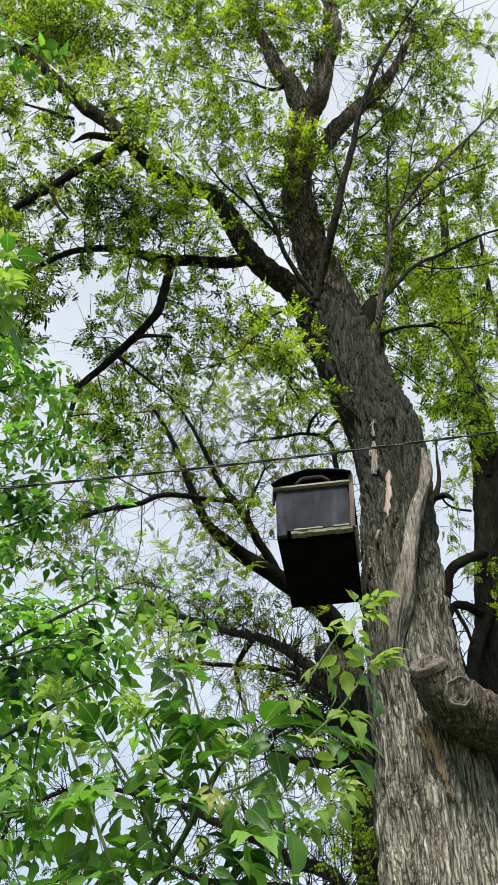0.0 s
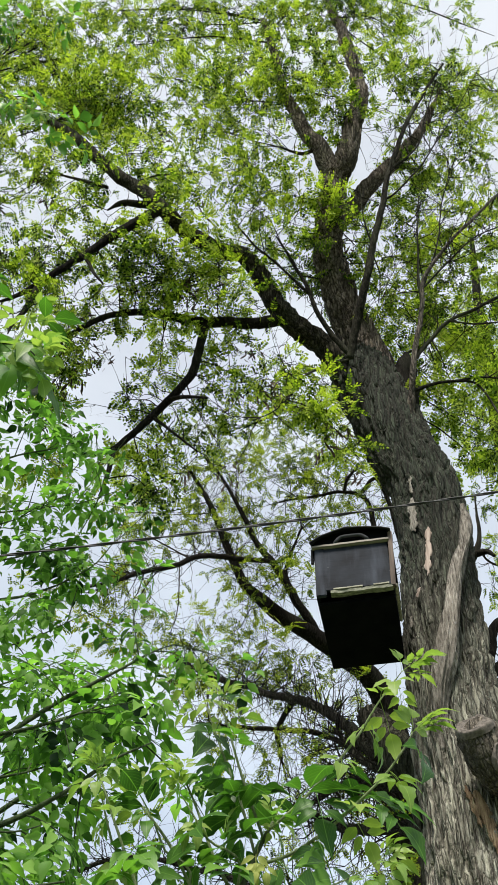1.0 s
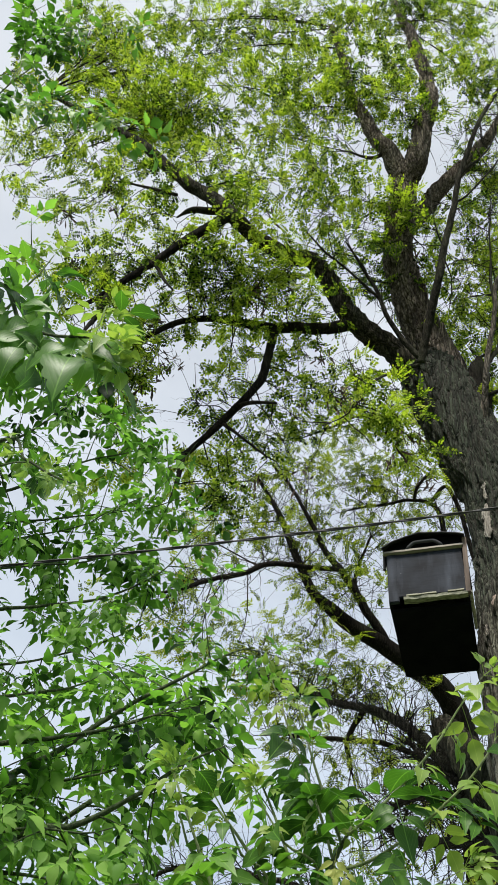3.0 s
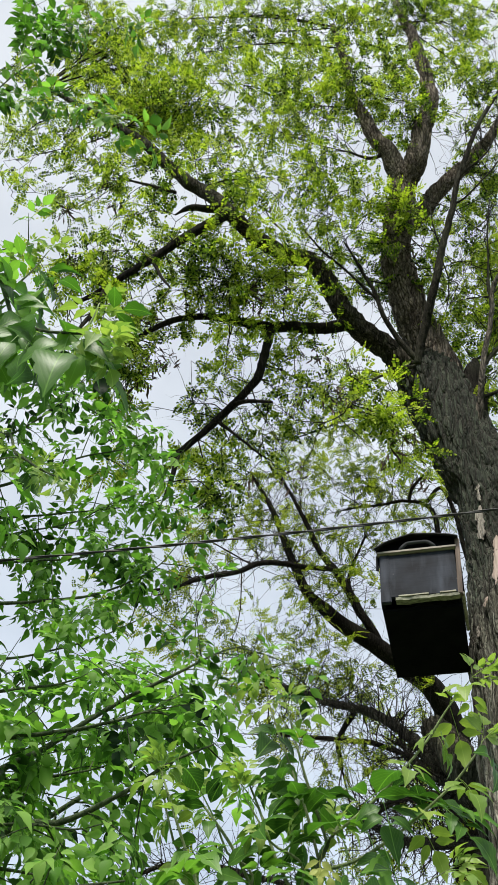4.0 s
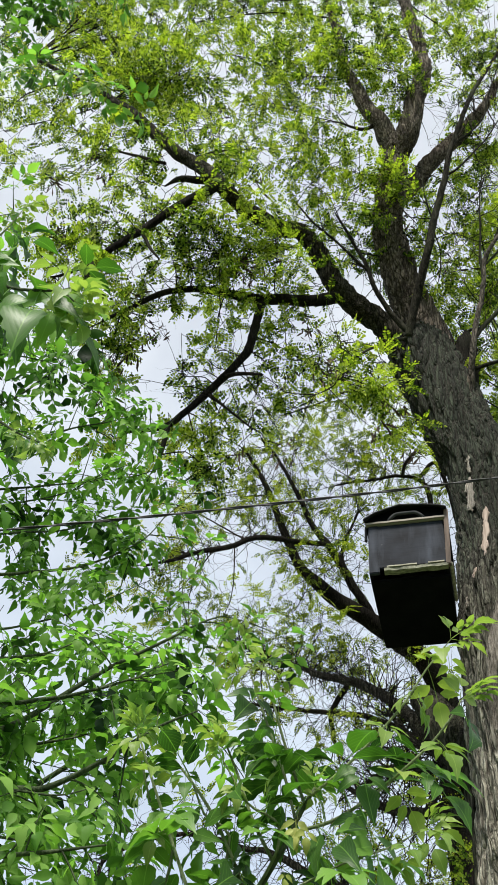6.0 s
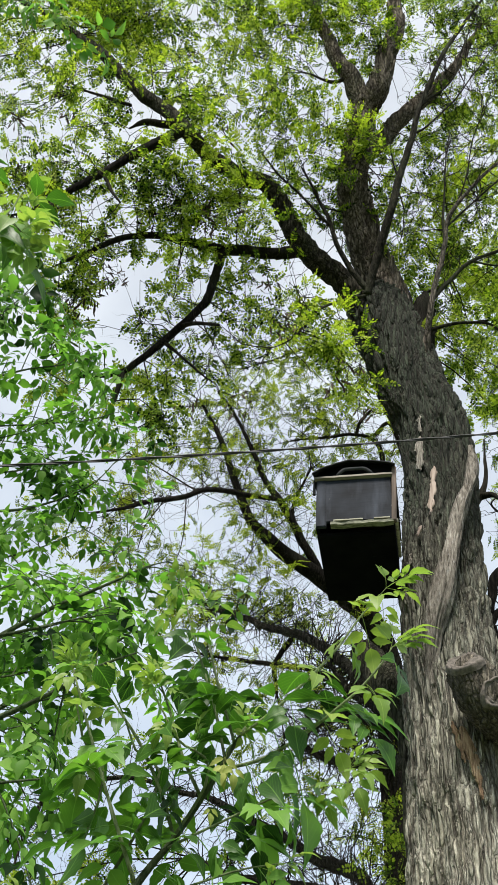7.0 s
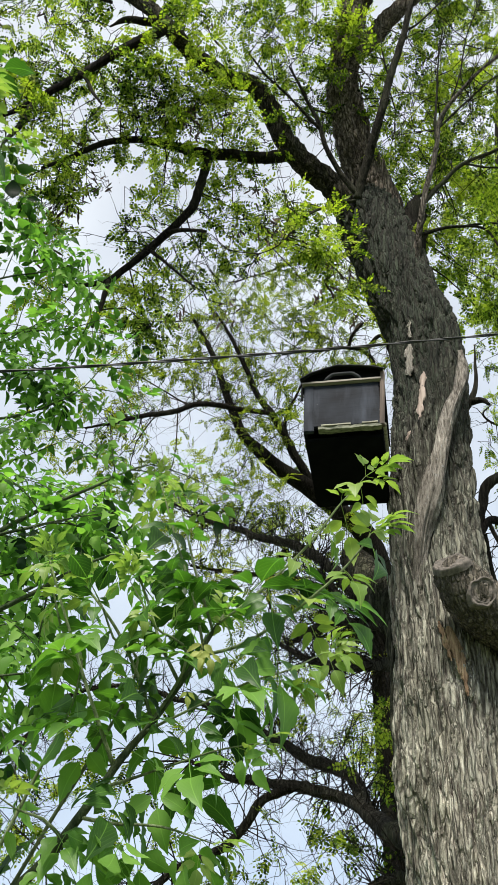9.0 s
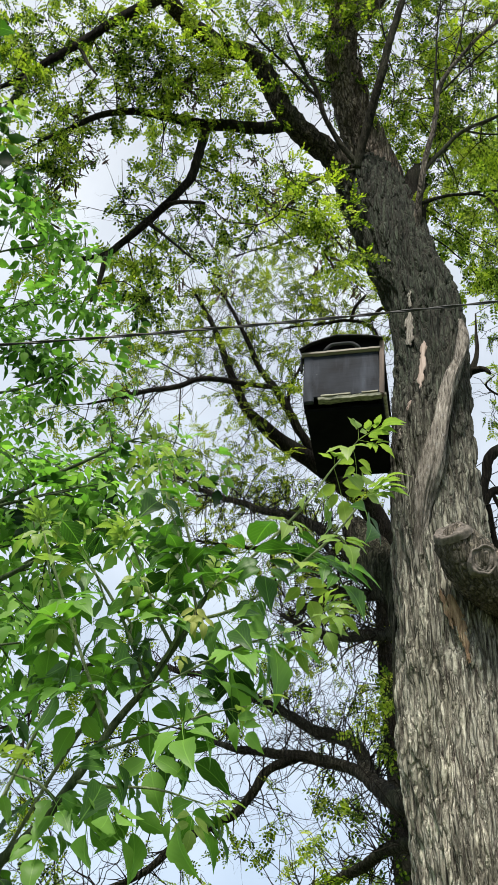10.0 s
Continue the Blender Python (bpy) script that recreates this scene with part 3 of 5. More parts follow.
limb(locust, "limb", [(0.41, 4.05, 8.64, 0.092), (0.61, 3.95, 8.96, 0.076), (0.81, 3.9, 9.31, 0.068), (1.08, 3.85, 9.7, 0.058), (1.28, 3.8, 10.03, 0.044), (1.55, 3.7, 10.75, 0.015)], material=FLAKY)
limb(locust, "limb", [(0.34, 3.67, 9.37, 0.02), (0.22, 3.65, 9.29, 0.016), (0.13, 3.63, 9.28, 0.012), (0.02, 3.6, 9.31, 0.008)])
limb(locust, "shoot", [(0.47, 4.2, 7.19, 0.0300), (0.53, 4.1, 7.45, 0.0300), (0.61, 3.95, 7.76, 0.0290), (0.69, 3.85, 8.13, 0.0268), (0.8, 3.75, 8.63, 0.0236), (0.89, 3.7, 9.04, 0.0215), (1.05, 3.6, 9.58, 0.0183), (1.26, 3.55, 10.14, 0.0151), (1.53, 3.5, 10.75, 0.0097)])
limb(locust, "shoot", [(0.89, 3.7, 9.04, 0.0089), (1.15, 3.65, 9.38, 0.0067), (1.25, 3.6, 9.8, 0.0059), (1.44, 3.55, 10.5, 0.0044)])
limb(locust, "shoot", [(0.46, 4.25, 7.25, 0.0222), (0.36, 4.15, 7.42, 0.0207), (0.27, 4.1, 7.59, 0.0178), (0.2, 4.05, 7.88, 0.0148), (0.08, 4, 8.22, 0.0104), (-0.03, 3.95, 8.47, 0.0067)])
limb(locust, "shoot", [(0.27, 4.1, 7.84, 0.0133), (0.04, 3.95, 7.95, 0.0096), (-0.17, 3.9, 8.22, 0.0089), (-0.33, 3.9, 8.55, 0.0067)])
limb(locust, "shoot", [(0.83, 4.24, 6.6, 0.032), (0.845, 4.18, 6.74, 0.024), (0.87, 4.1, 6.9, 0.0207), (0.93, 4.05, 7.21, 0.0185), (0.99, 4, 7.55, 0.0163), (1.05, 3.95, 7.84, 0.0148), (1.3, 3.85, 8.22, 0.0126), (1.67, 3.8, 8.71, 0.0104), (2.07, 3.75, 9.29, 0.0067)], material=BURL)
limb(locust, "shoot", [(0.97, 4, 7.48, 0.0096), (1.01, 3.95, 7.91, 0.0081), (1.05, 3.9, 8.38, 0.0059), (1.12, 3.85, 8.91, 0.0037)])
limb(locust, "shoot", [(1.01, 3.97, 7.72, 0.0081), (1.23, 3.9, 7.95, 0.0067), (1.47, 3.85, 8.22, 0.0052), (1.86, 3.8, 8.42, 0.003)])
limb(locust, "shoot", [(0.88, 4.2, 7.03, 0.0178), (1.02, 4.1, 7.25, 0.0148), (1.17, 4.05, 7.41, 0.0133), (1.37, 4, 7.49, 0.0118), (1.57, 3.95, 7.58, 0.0104), (1.8, 3.9, 7.65, 0.0074)])
limb(locust, "shoot", [(0.87, 4.2, 6.78, 0.0148), (0.98, 4.15, 6.83, 0.0118), (1.1, 4.1, 6.79, 0.0096), (1.26, 4.05, 6.69, 0.0081), (1.33, 4, 6.32, 0.0067), (1.36, 3.95, 5.95, 0.0052), (1.39, 3.95, 5.73, 0.003)])
limb(locust, "shoot", [(0.39, 4.25, 7.22, 0.0133), (0.25, 4.15, 7.03, 0.0104), (0.1, 4.05, 6.77, 0.0067), (-0.04, 4, 6.42, 0.0044), (-0.19, 3.95, 6.26, 0.003)])
limb(locust, "shoot", [(1.05, 4.3, 5.41, 0.0259), (1.11, 4.3, 5.54, 0.0148), (1.13, 4.3, 5.73, 0.0089), (1.15, 4.3, 5.92, 0.0044)])
limb(locust, "shoot", [(1.08, 4.3, 5.43, 0.0222), (1.13, 4.25, 5.42, 0.0163), (1.15, 4.2, 5.34, 0.0089)])
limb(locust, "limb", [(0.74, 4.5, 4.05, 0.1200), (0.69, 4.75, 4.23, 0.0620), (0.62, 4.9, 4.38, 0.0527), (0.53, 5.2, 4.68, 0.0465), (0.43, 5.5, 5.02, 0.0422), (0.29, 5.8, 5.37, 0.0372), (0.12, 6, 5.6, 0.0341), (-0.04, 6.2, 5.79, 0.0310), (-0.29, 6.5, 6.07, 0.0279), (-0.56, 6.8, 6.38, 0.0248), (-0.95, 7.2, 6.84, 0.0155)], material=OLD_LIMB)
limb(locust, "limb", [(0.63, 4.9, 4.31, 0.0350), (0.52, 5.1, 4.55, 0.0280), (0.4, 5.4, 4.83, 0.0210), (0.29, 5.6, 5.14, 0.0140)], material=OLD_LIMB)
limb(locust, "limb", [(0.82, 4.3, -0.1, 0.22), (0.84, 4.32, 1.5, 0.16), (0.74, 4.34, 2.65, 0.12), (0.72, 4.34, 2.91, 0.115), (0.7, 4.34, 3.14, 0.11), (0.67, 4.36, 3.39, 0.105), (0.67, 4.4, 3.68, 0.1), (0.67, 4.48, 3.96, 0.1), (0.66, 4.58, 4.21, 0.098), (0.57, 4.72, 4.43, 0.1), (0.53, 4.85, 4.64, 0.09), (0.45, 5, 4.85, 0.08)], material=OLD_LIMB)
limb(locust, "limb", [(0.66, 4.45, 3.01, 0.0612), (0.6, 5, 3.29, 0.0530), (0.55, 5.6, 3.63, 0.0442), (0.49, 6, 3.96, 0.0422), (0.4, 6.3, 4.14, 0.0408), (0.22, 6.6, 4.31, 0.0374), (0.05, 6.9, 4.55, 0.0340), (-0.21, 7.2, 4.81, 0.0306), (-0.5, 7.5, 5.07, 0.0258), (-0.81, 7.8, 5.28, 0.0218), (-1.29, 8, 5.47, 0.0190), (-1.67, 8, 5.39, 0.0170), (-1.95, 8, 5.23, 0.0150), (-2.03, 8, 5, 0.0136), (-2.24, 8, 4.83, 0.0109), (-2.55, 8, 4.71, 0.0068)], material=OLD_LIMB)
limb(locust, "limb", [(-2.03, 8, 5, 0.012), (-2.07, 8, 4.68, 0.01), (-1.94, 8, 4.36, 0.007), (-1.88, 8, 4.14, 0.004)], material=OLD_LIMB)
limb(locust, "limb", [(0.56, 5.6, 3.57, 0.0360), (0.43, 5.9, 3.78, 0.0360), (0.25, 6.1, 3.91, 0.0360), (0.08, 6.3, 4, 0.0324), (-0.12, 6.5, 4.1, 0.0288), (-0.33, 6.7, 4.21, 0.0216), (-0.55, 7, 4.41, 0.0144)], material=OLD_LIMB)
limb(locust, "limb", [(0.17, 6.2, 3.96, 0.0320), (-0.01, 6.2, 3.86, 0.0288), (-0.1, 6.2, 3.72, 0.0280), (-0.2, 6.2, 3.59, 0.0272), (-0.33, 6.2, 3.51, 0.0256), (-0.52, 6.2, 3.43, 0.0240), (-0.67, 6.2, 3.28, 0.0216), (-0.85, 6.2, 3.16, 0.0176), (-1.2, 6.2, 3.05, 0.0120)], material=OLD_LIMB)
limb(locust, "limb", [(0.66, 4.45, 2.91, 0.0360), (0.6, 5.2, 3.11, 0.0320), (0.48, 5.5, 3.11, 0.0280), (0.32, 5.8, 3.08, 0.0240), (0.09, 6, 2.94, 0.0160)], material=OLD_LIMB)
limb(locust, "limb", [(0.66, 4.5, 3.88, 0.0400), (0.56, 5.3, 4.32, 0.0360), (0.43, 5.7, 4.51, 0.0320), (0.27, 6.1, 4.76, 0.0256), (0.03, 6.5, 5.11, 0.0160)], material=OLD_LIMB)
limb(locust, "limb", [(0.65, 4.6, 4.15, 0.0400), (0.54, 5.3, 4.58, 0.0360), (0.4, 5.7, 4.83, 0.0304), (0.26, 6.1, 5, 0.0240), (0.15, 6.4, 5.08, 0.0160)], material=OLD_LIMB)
limb(locust, "shoot", [(1.12, 4.1, 6.79, 0.0081), (1.29, 4.05, 6.76, 0.0067), (1.46, 4, 6.66, 0.0052), (1.59, 3.95, 6.48, 0.0037)])
limb(locust, "shoot", [(1.17, 4.05, 7.41, 0.0074), (1.36, 4, 7.31, 0.0059), (1.58, 3.95, 7.27, 0.0044), (1.77, 3.9, 7.3, 0.003)])
limb(locust, "shoot", [(0.8, 3.75, 8.63, 0.0089), (0.91, 3.72, 8.71, 0.0074), (1.17, 3.68, 9.14, 0.0059), (1.53, 3.6, 9.91, 0.0044), (1.82, 3.55, 10.63, 0.003)])
limb(locust, "shoot", [(1.01, 4, 7.69, 0.0074), (1.18, 3.9, 8.22, 0.0059), (1.31, 3.82, 8.85, 0.0044), (1.57, 3.75, 9.7, 0.003)])
limb(locust, "shoot", [(0.69, 3.85, 8.13, 0.0074), (0.64, 3.8, 8.46, 0.0052), (0.64, 3.75, 8.81, 0.003)])
limb(locust, "dead_wood_ridge", [(1, 4.06, 5.61, 0.013), (0.99, 4.03, 5.45, 0.022), (0.96, 4.01, 5.28, 0.026), (0.9, 3.99, 5.1, 0.03), (0.85, 3.985, 4.9, 0.033), (0.8, 3.99, 4.7, 0.041), (0.76, 4.01, 4.53, 0.05), (0.72, 4.04, 4.39, 0.048), (0.7, 4.07, 4.25, 0.038), (0.685, 4.1, 4.08, 0.02)], material=DEADWOOD, flat=0.8)
limb(locust, "burl", [(0.785, 3.865, 4.03, 0.088), (0.82, 3.86, 3.98, 0.106), (0.87, 3.88, 3.92, 0.12), (0.95, 3.92, 3.86, 0.128), (1.05, 3.99, 3.84, 0.13), (1.15, 4.12, 3.86, 0.12)], material=BURL)


def bare_patch(x0, z0, x1, z1, half, mat, label, rise=0.012):
    """A ragged strip of bared wood that follows the trunk's round face."""
    stem = locust.paths[0]
    rows, cols = 26, 7
    verts = []
    for i in range(rows):
        u = i / (rows - 1)
        x, z = x0 + (x1 - x0) * u, z0 + (z1 - z0) * u
        k = stem[np.argmin(np.abs(stem[:, 2] - z))]
        w = half * (min(1, u * 6 + 0.25) * min(1, (1 - u) * 2.2 + 0.12)) ** 0.7 * (0.75 + 0.7 * noise.noise((z * 19, x0 * 7, 1)))
        for j in range(cols):
            s = (j / (cols - 1) * 2 - 1)
            px = x + s * w + 0.009 * noise.noise((z * 60, s * 3, x0)) + 0.012 * noise.noise((z * 9, x0, 0))
            dx = max(-0.98, min(0.98, (px - k[0]) / k[3]))
            lift = rise + 0.004 * noise.noise((px * 60, z * 8, 2)) - (0.012 if abs(s) > 0.99 else 0)
            verts.append((px, k[1] - math.sqrt(1 - dx * dx) * k[3] - lift, z))
    quads = [(i * cols + j, i * cols + j + 1, (i + 1) * cols + j + 1, (i + 1) * cols + j) for i in range(rows - 1) for j in range(cols - 1)]
    part_of("bare_patch", mesh_of("bare_patch", verts, quads, mat), locust.root, label)


def sawn_face(at, facing, radius, squash, hole, lip):
    """A grey cut end with growth rings and a lip of healed bark."""
    rows, cols = 22, 40
    verts = []
    for i in range(rows + 1):
        r = i / rows
        for j in range(cols):
            a = j / cols * 2 * math.pi
            wob = 1 + 0.26 * noise.noise((math.cos(a) * 1.5, math.sin(a) * 1.5, radius * 50))
            h = 0.0016 * math.sin((r + 0.12 * noise.noise((math.cos(a), math.sin(a), 9))) * 34) + 0.006 * noise.noise((math.cos(a) * r * 3, math.sin(a) * r * 3, 4))
            h += lip * math.exp(-((r - 0.85) / 0.1) ** 2) - hole * math.exp(-(r / 0.22) ** 2) - 0.03 * max(0, r - 0.9) / 0.1
            verts.append((math.cos(a) * r * radius * wob, math.sin(a) * r * radius * wob * squash, h))
    quads = [(i * cols + j, (i + 1) * cols + j, (i + 1) * cols + (j + 1) % cols, i * cols + (j + 1) % cols) for i in range(rows) for j in range(cols)]
    me = mesh_of("sawn_face", verts, quads, CUTWOOD)
    me.transform(Matrix.Translation(at) @ Vector(facing).to_track_quat("Z", "Y").to_matrix().to_4x4())
    part_of("sawn_face", me, locust.root, "grey sawn end with growth rings")


bare_patch(0.788, 5.44, 0.742, 5.08, 0.024, BAREWOOD, "pale pinkish bared wood")
bare_patch(0.727, 5.72, 0.722, 5.44, 0.026, DEADWOOD, "grey bared wood")
bare_patch(0.742, 5.9, 0.735, 5.76, 0.012, DEADWOOD, "grey bared wood")
bare_patch(0.63, 4.87, 0.632, 4.8, 0.012, DEADWOOD, "grey bared wood")
bare_patch(0.69, 5.02, 0.685, 4.96, 0.01, BAREWOOD, "pale pinkish bared wood")
bare_patch(0.79, 3.83, 0.825, 3.6, 0.03, RAWBARK, "raw orange-brown inner bark")
bare_patch(0.83, 3.7, 0.85, 3.5, 0.02, RAWBARK, "raw orange-brown inner bark")
bare_patch(0.755, 3.86, 0.785, 3.66, 0.014, RAWBARK, "raw orange-brown inner bark")
sawn_face((0.772, 3.787, 4.012), (-0.42, -0.72, 0.5), 0.088, 0.85, 0.002, 0.002)
sawn_face((0.9, 3.777, 3.865), (0.12, -0.93, -0.2), 0.07, 1.1, 0.05, 0.006)

second = Tree("black_locust_tree", (2.9, 7.2, 0), "slimmer black locust behind the old trunk", LOCUST_LEAF, TWIG, None, "black locusts")
limb(second, "trunk", [(2.9, 7.2, -0.1, 0.26), (2.85, 7.2, 1.5, 0.22), (1.76, 7.2, 4.36, 0.2), (1.99, 7.2, 5.53, 0.19), (2.15, 7.2, 6.61, 0.18), (2.34, 7.2, 7.91, 0.17), (2.42, 7.2, 8.67, 0.16), (2.4, 7.2, 9.35, 0.14), (2.37, 7.1, 9.88, 0.12), (2.39, 7, 10.65, 0.09), (2.39, 6.8, 11.72, 0.06), (2.5, 6.6, 13.24, 0.03)])
limb(second, "limb", [(2.12, 7.1, 6.65, 0.07), (1.94, 7, 6.35, 0.06), (1.8, 6.9, 5.96, 0.05), (1.75, 6.9, 5.71, 0.05)])
limb(second, "limb", [(2.12, 7, 7.2, 0.05), (1.92, 6.9, 7.05, 0.045), (1.75, 6.8, 6.85, 0.045), (1.67, 6.8, 6.61, 0.04), (1.61, 6.8, 6.33, 0.035)])
limb(second, "limb", [(2.03, 7, 6.58, 0.04), (1.84, 6.9, 6.56, 0.038), (1.69, 6.8, 6.44, 0.033), (1.61, 6.8, 6.22, 0.025)])
limb(second, "limb", [(1.76, 6.8, 6.44, 0.018), (1.78, 6.8, 6.27, 0.016), (1.81, 6.8, 6.11, 0.012)])
limb(second, "limb", [(1.89, 6.9, 6.12, 0.035), (1.73, 6.9, 5.86, 0.03), (1.67, 6.8, 6.33, 0.025)])
limb(second, "limb", [(2.34, 7.1, 8.19, 0.06), (2.54, 7, 8.64, 0.05), (2.73, 6.8, 9.53, 0.04), (2.69, 6.6, 10.54, 0.03), (2.67, 6.4, 11.36, 0.02)])
limb(second, "limb", [(2.08, 7, 7.7, 0.012), (1.9, 6.9, 7.65, 0.011), (1.79, 6.8, 7.66, 0.009), (1.88, 6.8, 7.78, 0.005)])
far = Tree("black_locust_tree", (1.6, 10.5, 0), "distant black locust with thin yellowish foliage", FAR_LEAF, TWIG, None, "black locusts")
limb(far, "trunk", [(1.6, 10.5, -0.1, 0.3), (1.5, 10.4, 2, 0.25), (1.35, 10.2, 4.4, 0.22), (1.22, 10, 6.72, 0.19), (1.17, 9.7, 7.58, 0.16), (0.96, 9.4, 8.13, 0.13), (0.57, 9.1, 8.3, 0.11), (0.26, 9, 8.51, 0.1), (-0.06, 8.9, 8.67, 0.09), (-0.29, 8.8, 8.84, 0.075), (-0.49, 8.8, 9.09, 0.06), (-0.7, 8.7, 9.58, 0.045), (-0.9, 8.6, 10.14, 0.035), (-1.21, 8.5, 10.74, 0.02)])
limb(far, "limb", [(0.38, 9, 8.39, 0.055), (0.16, 8.9, 8.79, 0.05), (-0.07, 8.8, 9.22, 0.045), (-0.3, 8.7, 9.53, 0.038), (-0.47, 8.6, 9.85, 0.03), (-0.69, 8.5, 10.34, 0.02), (-1, 8.4, 10.84, 0.012)])
limb(far, "limb", [(0.1, 8.9, 8.92, 0.03), (0, 8.8, 9.22, 0.022), (0.07, 8.7, 9.49, 0.016), (0.2, 8.6, 9.76, 0.01)])
limb(far, "limb", [(-0.23, 8.7, 9.31, 0.03), (-0.58, 8.4, 9.11, 0.03), (-0.93, 8.1, 8.88, 0.03), (-1.2, 7.9, 8.57, 0.028), (-1.51, 7.7, 8.3, 0.024), (-1.74, 7.5, 8.02, 0.016), (-1.93, 7.4, 7.86, 0.01)])
limb(far, "limb", [(0.77, 9.3, 8.25, 0.0450), (0.92, 9.1, 8.71, 0.0375), (1.08, 8.9, 9.4, 0.0338), (1.05, 8.8, 10.24, 0.0300), (0.85, 8.7, 10.44, 0.0225), (0.35, 8.6, 10.29, 0.0165), (-0.07, 8.5, 10.09, 0.0105)])
limb(far, "limb", [(0.97, 8.8, 10.54, 0.0240), (1.15, 8.7, 10.7, 0.0240), (1.28, 8.8, 10.44, 0.0270), (1.38, 8.9, 9.86, 0.0300), (1.46, 9, 9.05, 0.0360)])
limb(far, "limb", [(0.77, 8.6, 10.32, 0.02), (0.79, 8.5, 10.49, 0.02), (0.91, 8.4, 10.59, 0.016)])
limb(far, "limb", [(0.06, 9.2, 7.77, 0.03), (-0.12, 9.2, 7.41, 0.028), (-0.09, 9.2, 7.07, 0.02)])
limb(far, "limb", [(0.9, 9.3, 7.13, 0.03), (0.36, 9.2, 7.34, 0.028), (-0.12, 9.1, 7.35, 0.026), (-0.59, 9, 7.32, 0.02), (-0.94, 8.9, 7.32, 0.012)])
limb(far, "limb", [(1.74, 9.3, 11.96, 0.035), (1.62, 9.2, 12.45, 0.03), (1.31, 9.1, 12.84, 0.025), (0.81, 9, 12.71, 0.018), (0.23, 8.9, 12.09, 0.01)])
limb(far, "limb", [(0.63, 8.9, 12.28, 0.02), (0.08, 8.8, 12.22, 0.016), (-0.31, 8.7, 11.86, 0.012), (-0.75, 8.6, 11.51, 0.007)])
rng = np.random.default_rng(11)
clumps(locust, [(-0.56, 3.7, 7.84, 0.31), (-0.84, 3.8, 7.52, 0.34), (-1.1, 3.8, 7.7, 0.25), (-0.44, 3.9, 7.61, 0.24), (-0.74, 3.5, 7.99, 0.25), (-0.9, 3.6, 7.71, 0.22), (-0.73, 3.5, 8.67, 0.29), (-1.07, 3.4, 8.84, 0.28), (-1.5, 3.4, 9.76, 0.38), (-1.92, 3.4, 10.11, 0.32), (-1.16, 3.5, 10.01, 0.37), (-0.6, 3.5, 9.56, 0.35)])
clumps(locust, [(-0.27, 3.6, 8.97, 0.28), (-0.1, 3.5, 10.01, 0.36), (-0.44, 3.4, 10.12, 0.29), (0.04, 3.4, 10.12, 0.29), (0.48, 3.5, 10.07, 0.29), (0.6, 3.5, 9.68, 0.23), (0.33, 3.4, 10.24, 0.24), (-0.14, 3.8, 8.81, 0.28), (0.08, 3.9, 8.6, 0.27), (-0.05, 3.9, 8.22, 0.2), (0.43, 3.7, 8.62, 0.15), (0.36, 3.85, 8.38, 0.15)])
clumps(locust, [(0.53, 4.4, 8.22, 0.24), (0.27, 4.4, 8.46, 0.2), (0.74, 4.4, 8.07, 0.23), (0.9, 4.3, 8.47, 0.24), (0.98, 4.2, 9.09, 0.24), (0.67, 4.3, 8.81, 0.21), (1.23, 4.2, 9.68, 0.3), (1.49, 4.1, 9.9, 0.26), (1.81, 4, 10.47, 0.27), (1.3, 4.2, 9, 0.24), (1.03, 4, 10.47, 0.14)])
clumps(locust, [(1.66, 4.15, 8.91, 0.3), (1.8, 4.15, 8.39, 0.24), (1.37, 4.3, 8.31, 0.26), (1.18, 4.3, 8.64, 0.19), (1.61, 4.25, 7.92, 0.23), (1.11, 4.4, 7.84, 0.21), (1.35, 4.45, 7.63, 0.23), (1.62, 4.35, 7.36, 0.22), (0.86, 4.5, 7.84, 0.15), (2.06, 4.1, 9.39, 0.25), (1.38, 4, 11.36, 0.21), (1.84, 4, 11.49, 0.27), (2.25, 4, 11.22, 0.27)])
clumps(locust, [(1.14, 4.6, 7.15, 0.19), (1.34, 4.7, 7.02, 0.21), (1.49, 4.3, 6.79, 0.22), (1.59, 4.5, 6.55, 0.2), (1.39, 4.8, 6.71, 0.16), (1.53, 4.8, 6.32, 0.18), (1.12, 4.2, 7.03, 0.14), (1.34, 4.1, 6.78, 0.17)], density=0.85)
clumps(locust, [(-1.15, 3.9, 7.54, 0.2), (-1.49, 3.9, 7.39, 0.2), (-1.27, 3.9, 7, 0.12), (-1.47, 3.9, 6.81, 0.17), (-0.93, 4.5, 7.8, 0.18), (-0.39, 4.3, 7.42, 0.21), (-0.3, 4.3, 7.12, 0.18), (-0.46, 4.4, 6.97, 0.14), (-0.89, 4.4, 6.38, 0.15)])
clumps(locust, [(-1.42, 4.2, 6.22, 0.16), (-0.84, 4.3, 6.02, 0.14), (-1.57, 4.1, 6.77, 0.17), (-1.76, 3.4, 8.83, 0.16), (-1.5, 3.4, 7.96, 0.19), (-1.53, 3.4, 7.43, 0.16), (-1.36, 3.4, 8.38, 0.15), (-1.29, 3.4, 7.58, 0.12), (-1.04, 3.4, 7.44, 0.1), (-1.51, 3.4, 6.9, 0.17)])
clumps(locust, [(0.04, 4.2, 7.15, 0.16), (-0.08, 4.1, 6.78, 0.15), (0.21, 4.1, 6.54, 0.15), (0.36, 4.15, 6.43, 0.15), (0.1, 4.05, 6.48, 0.13), (0.42, 4.2, 6.22, 0.12), (0.27, 4.2, 6.96, 0.12), (-0.17, 4.1, 7.7, 0.15), (0.17, 3.8, 8.81, 0.14)])
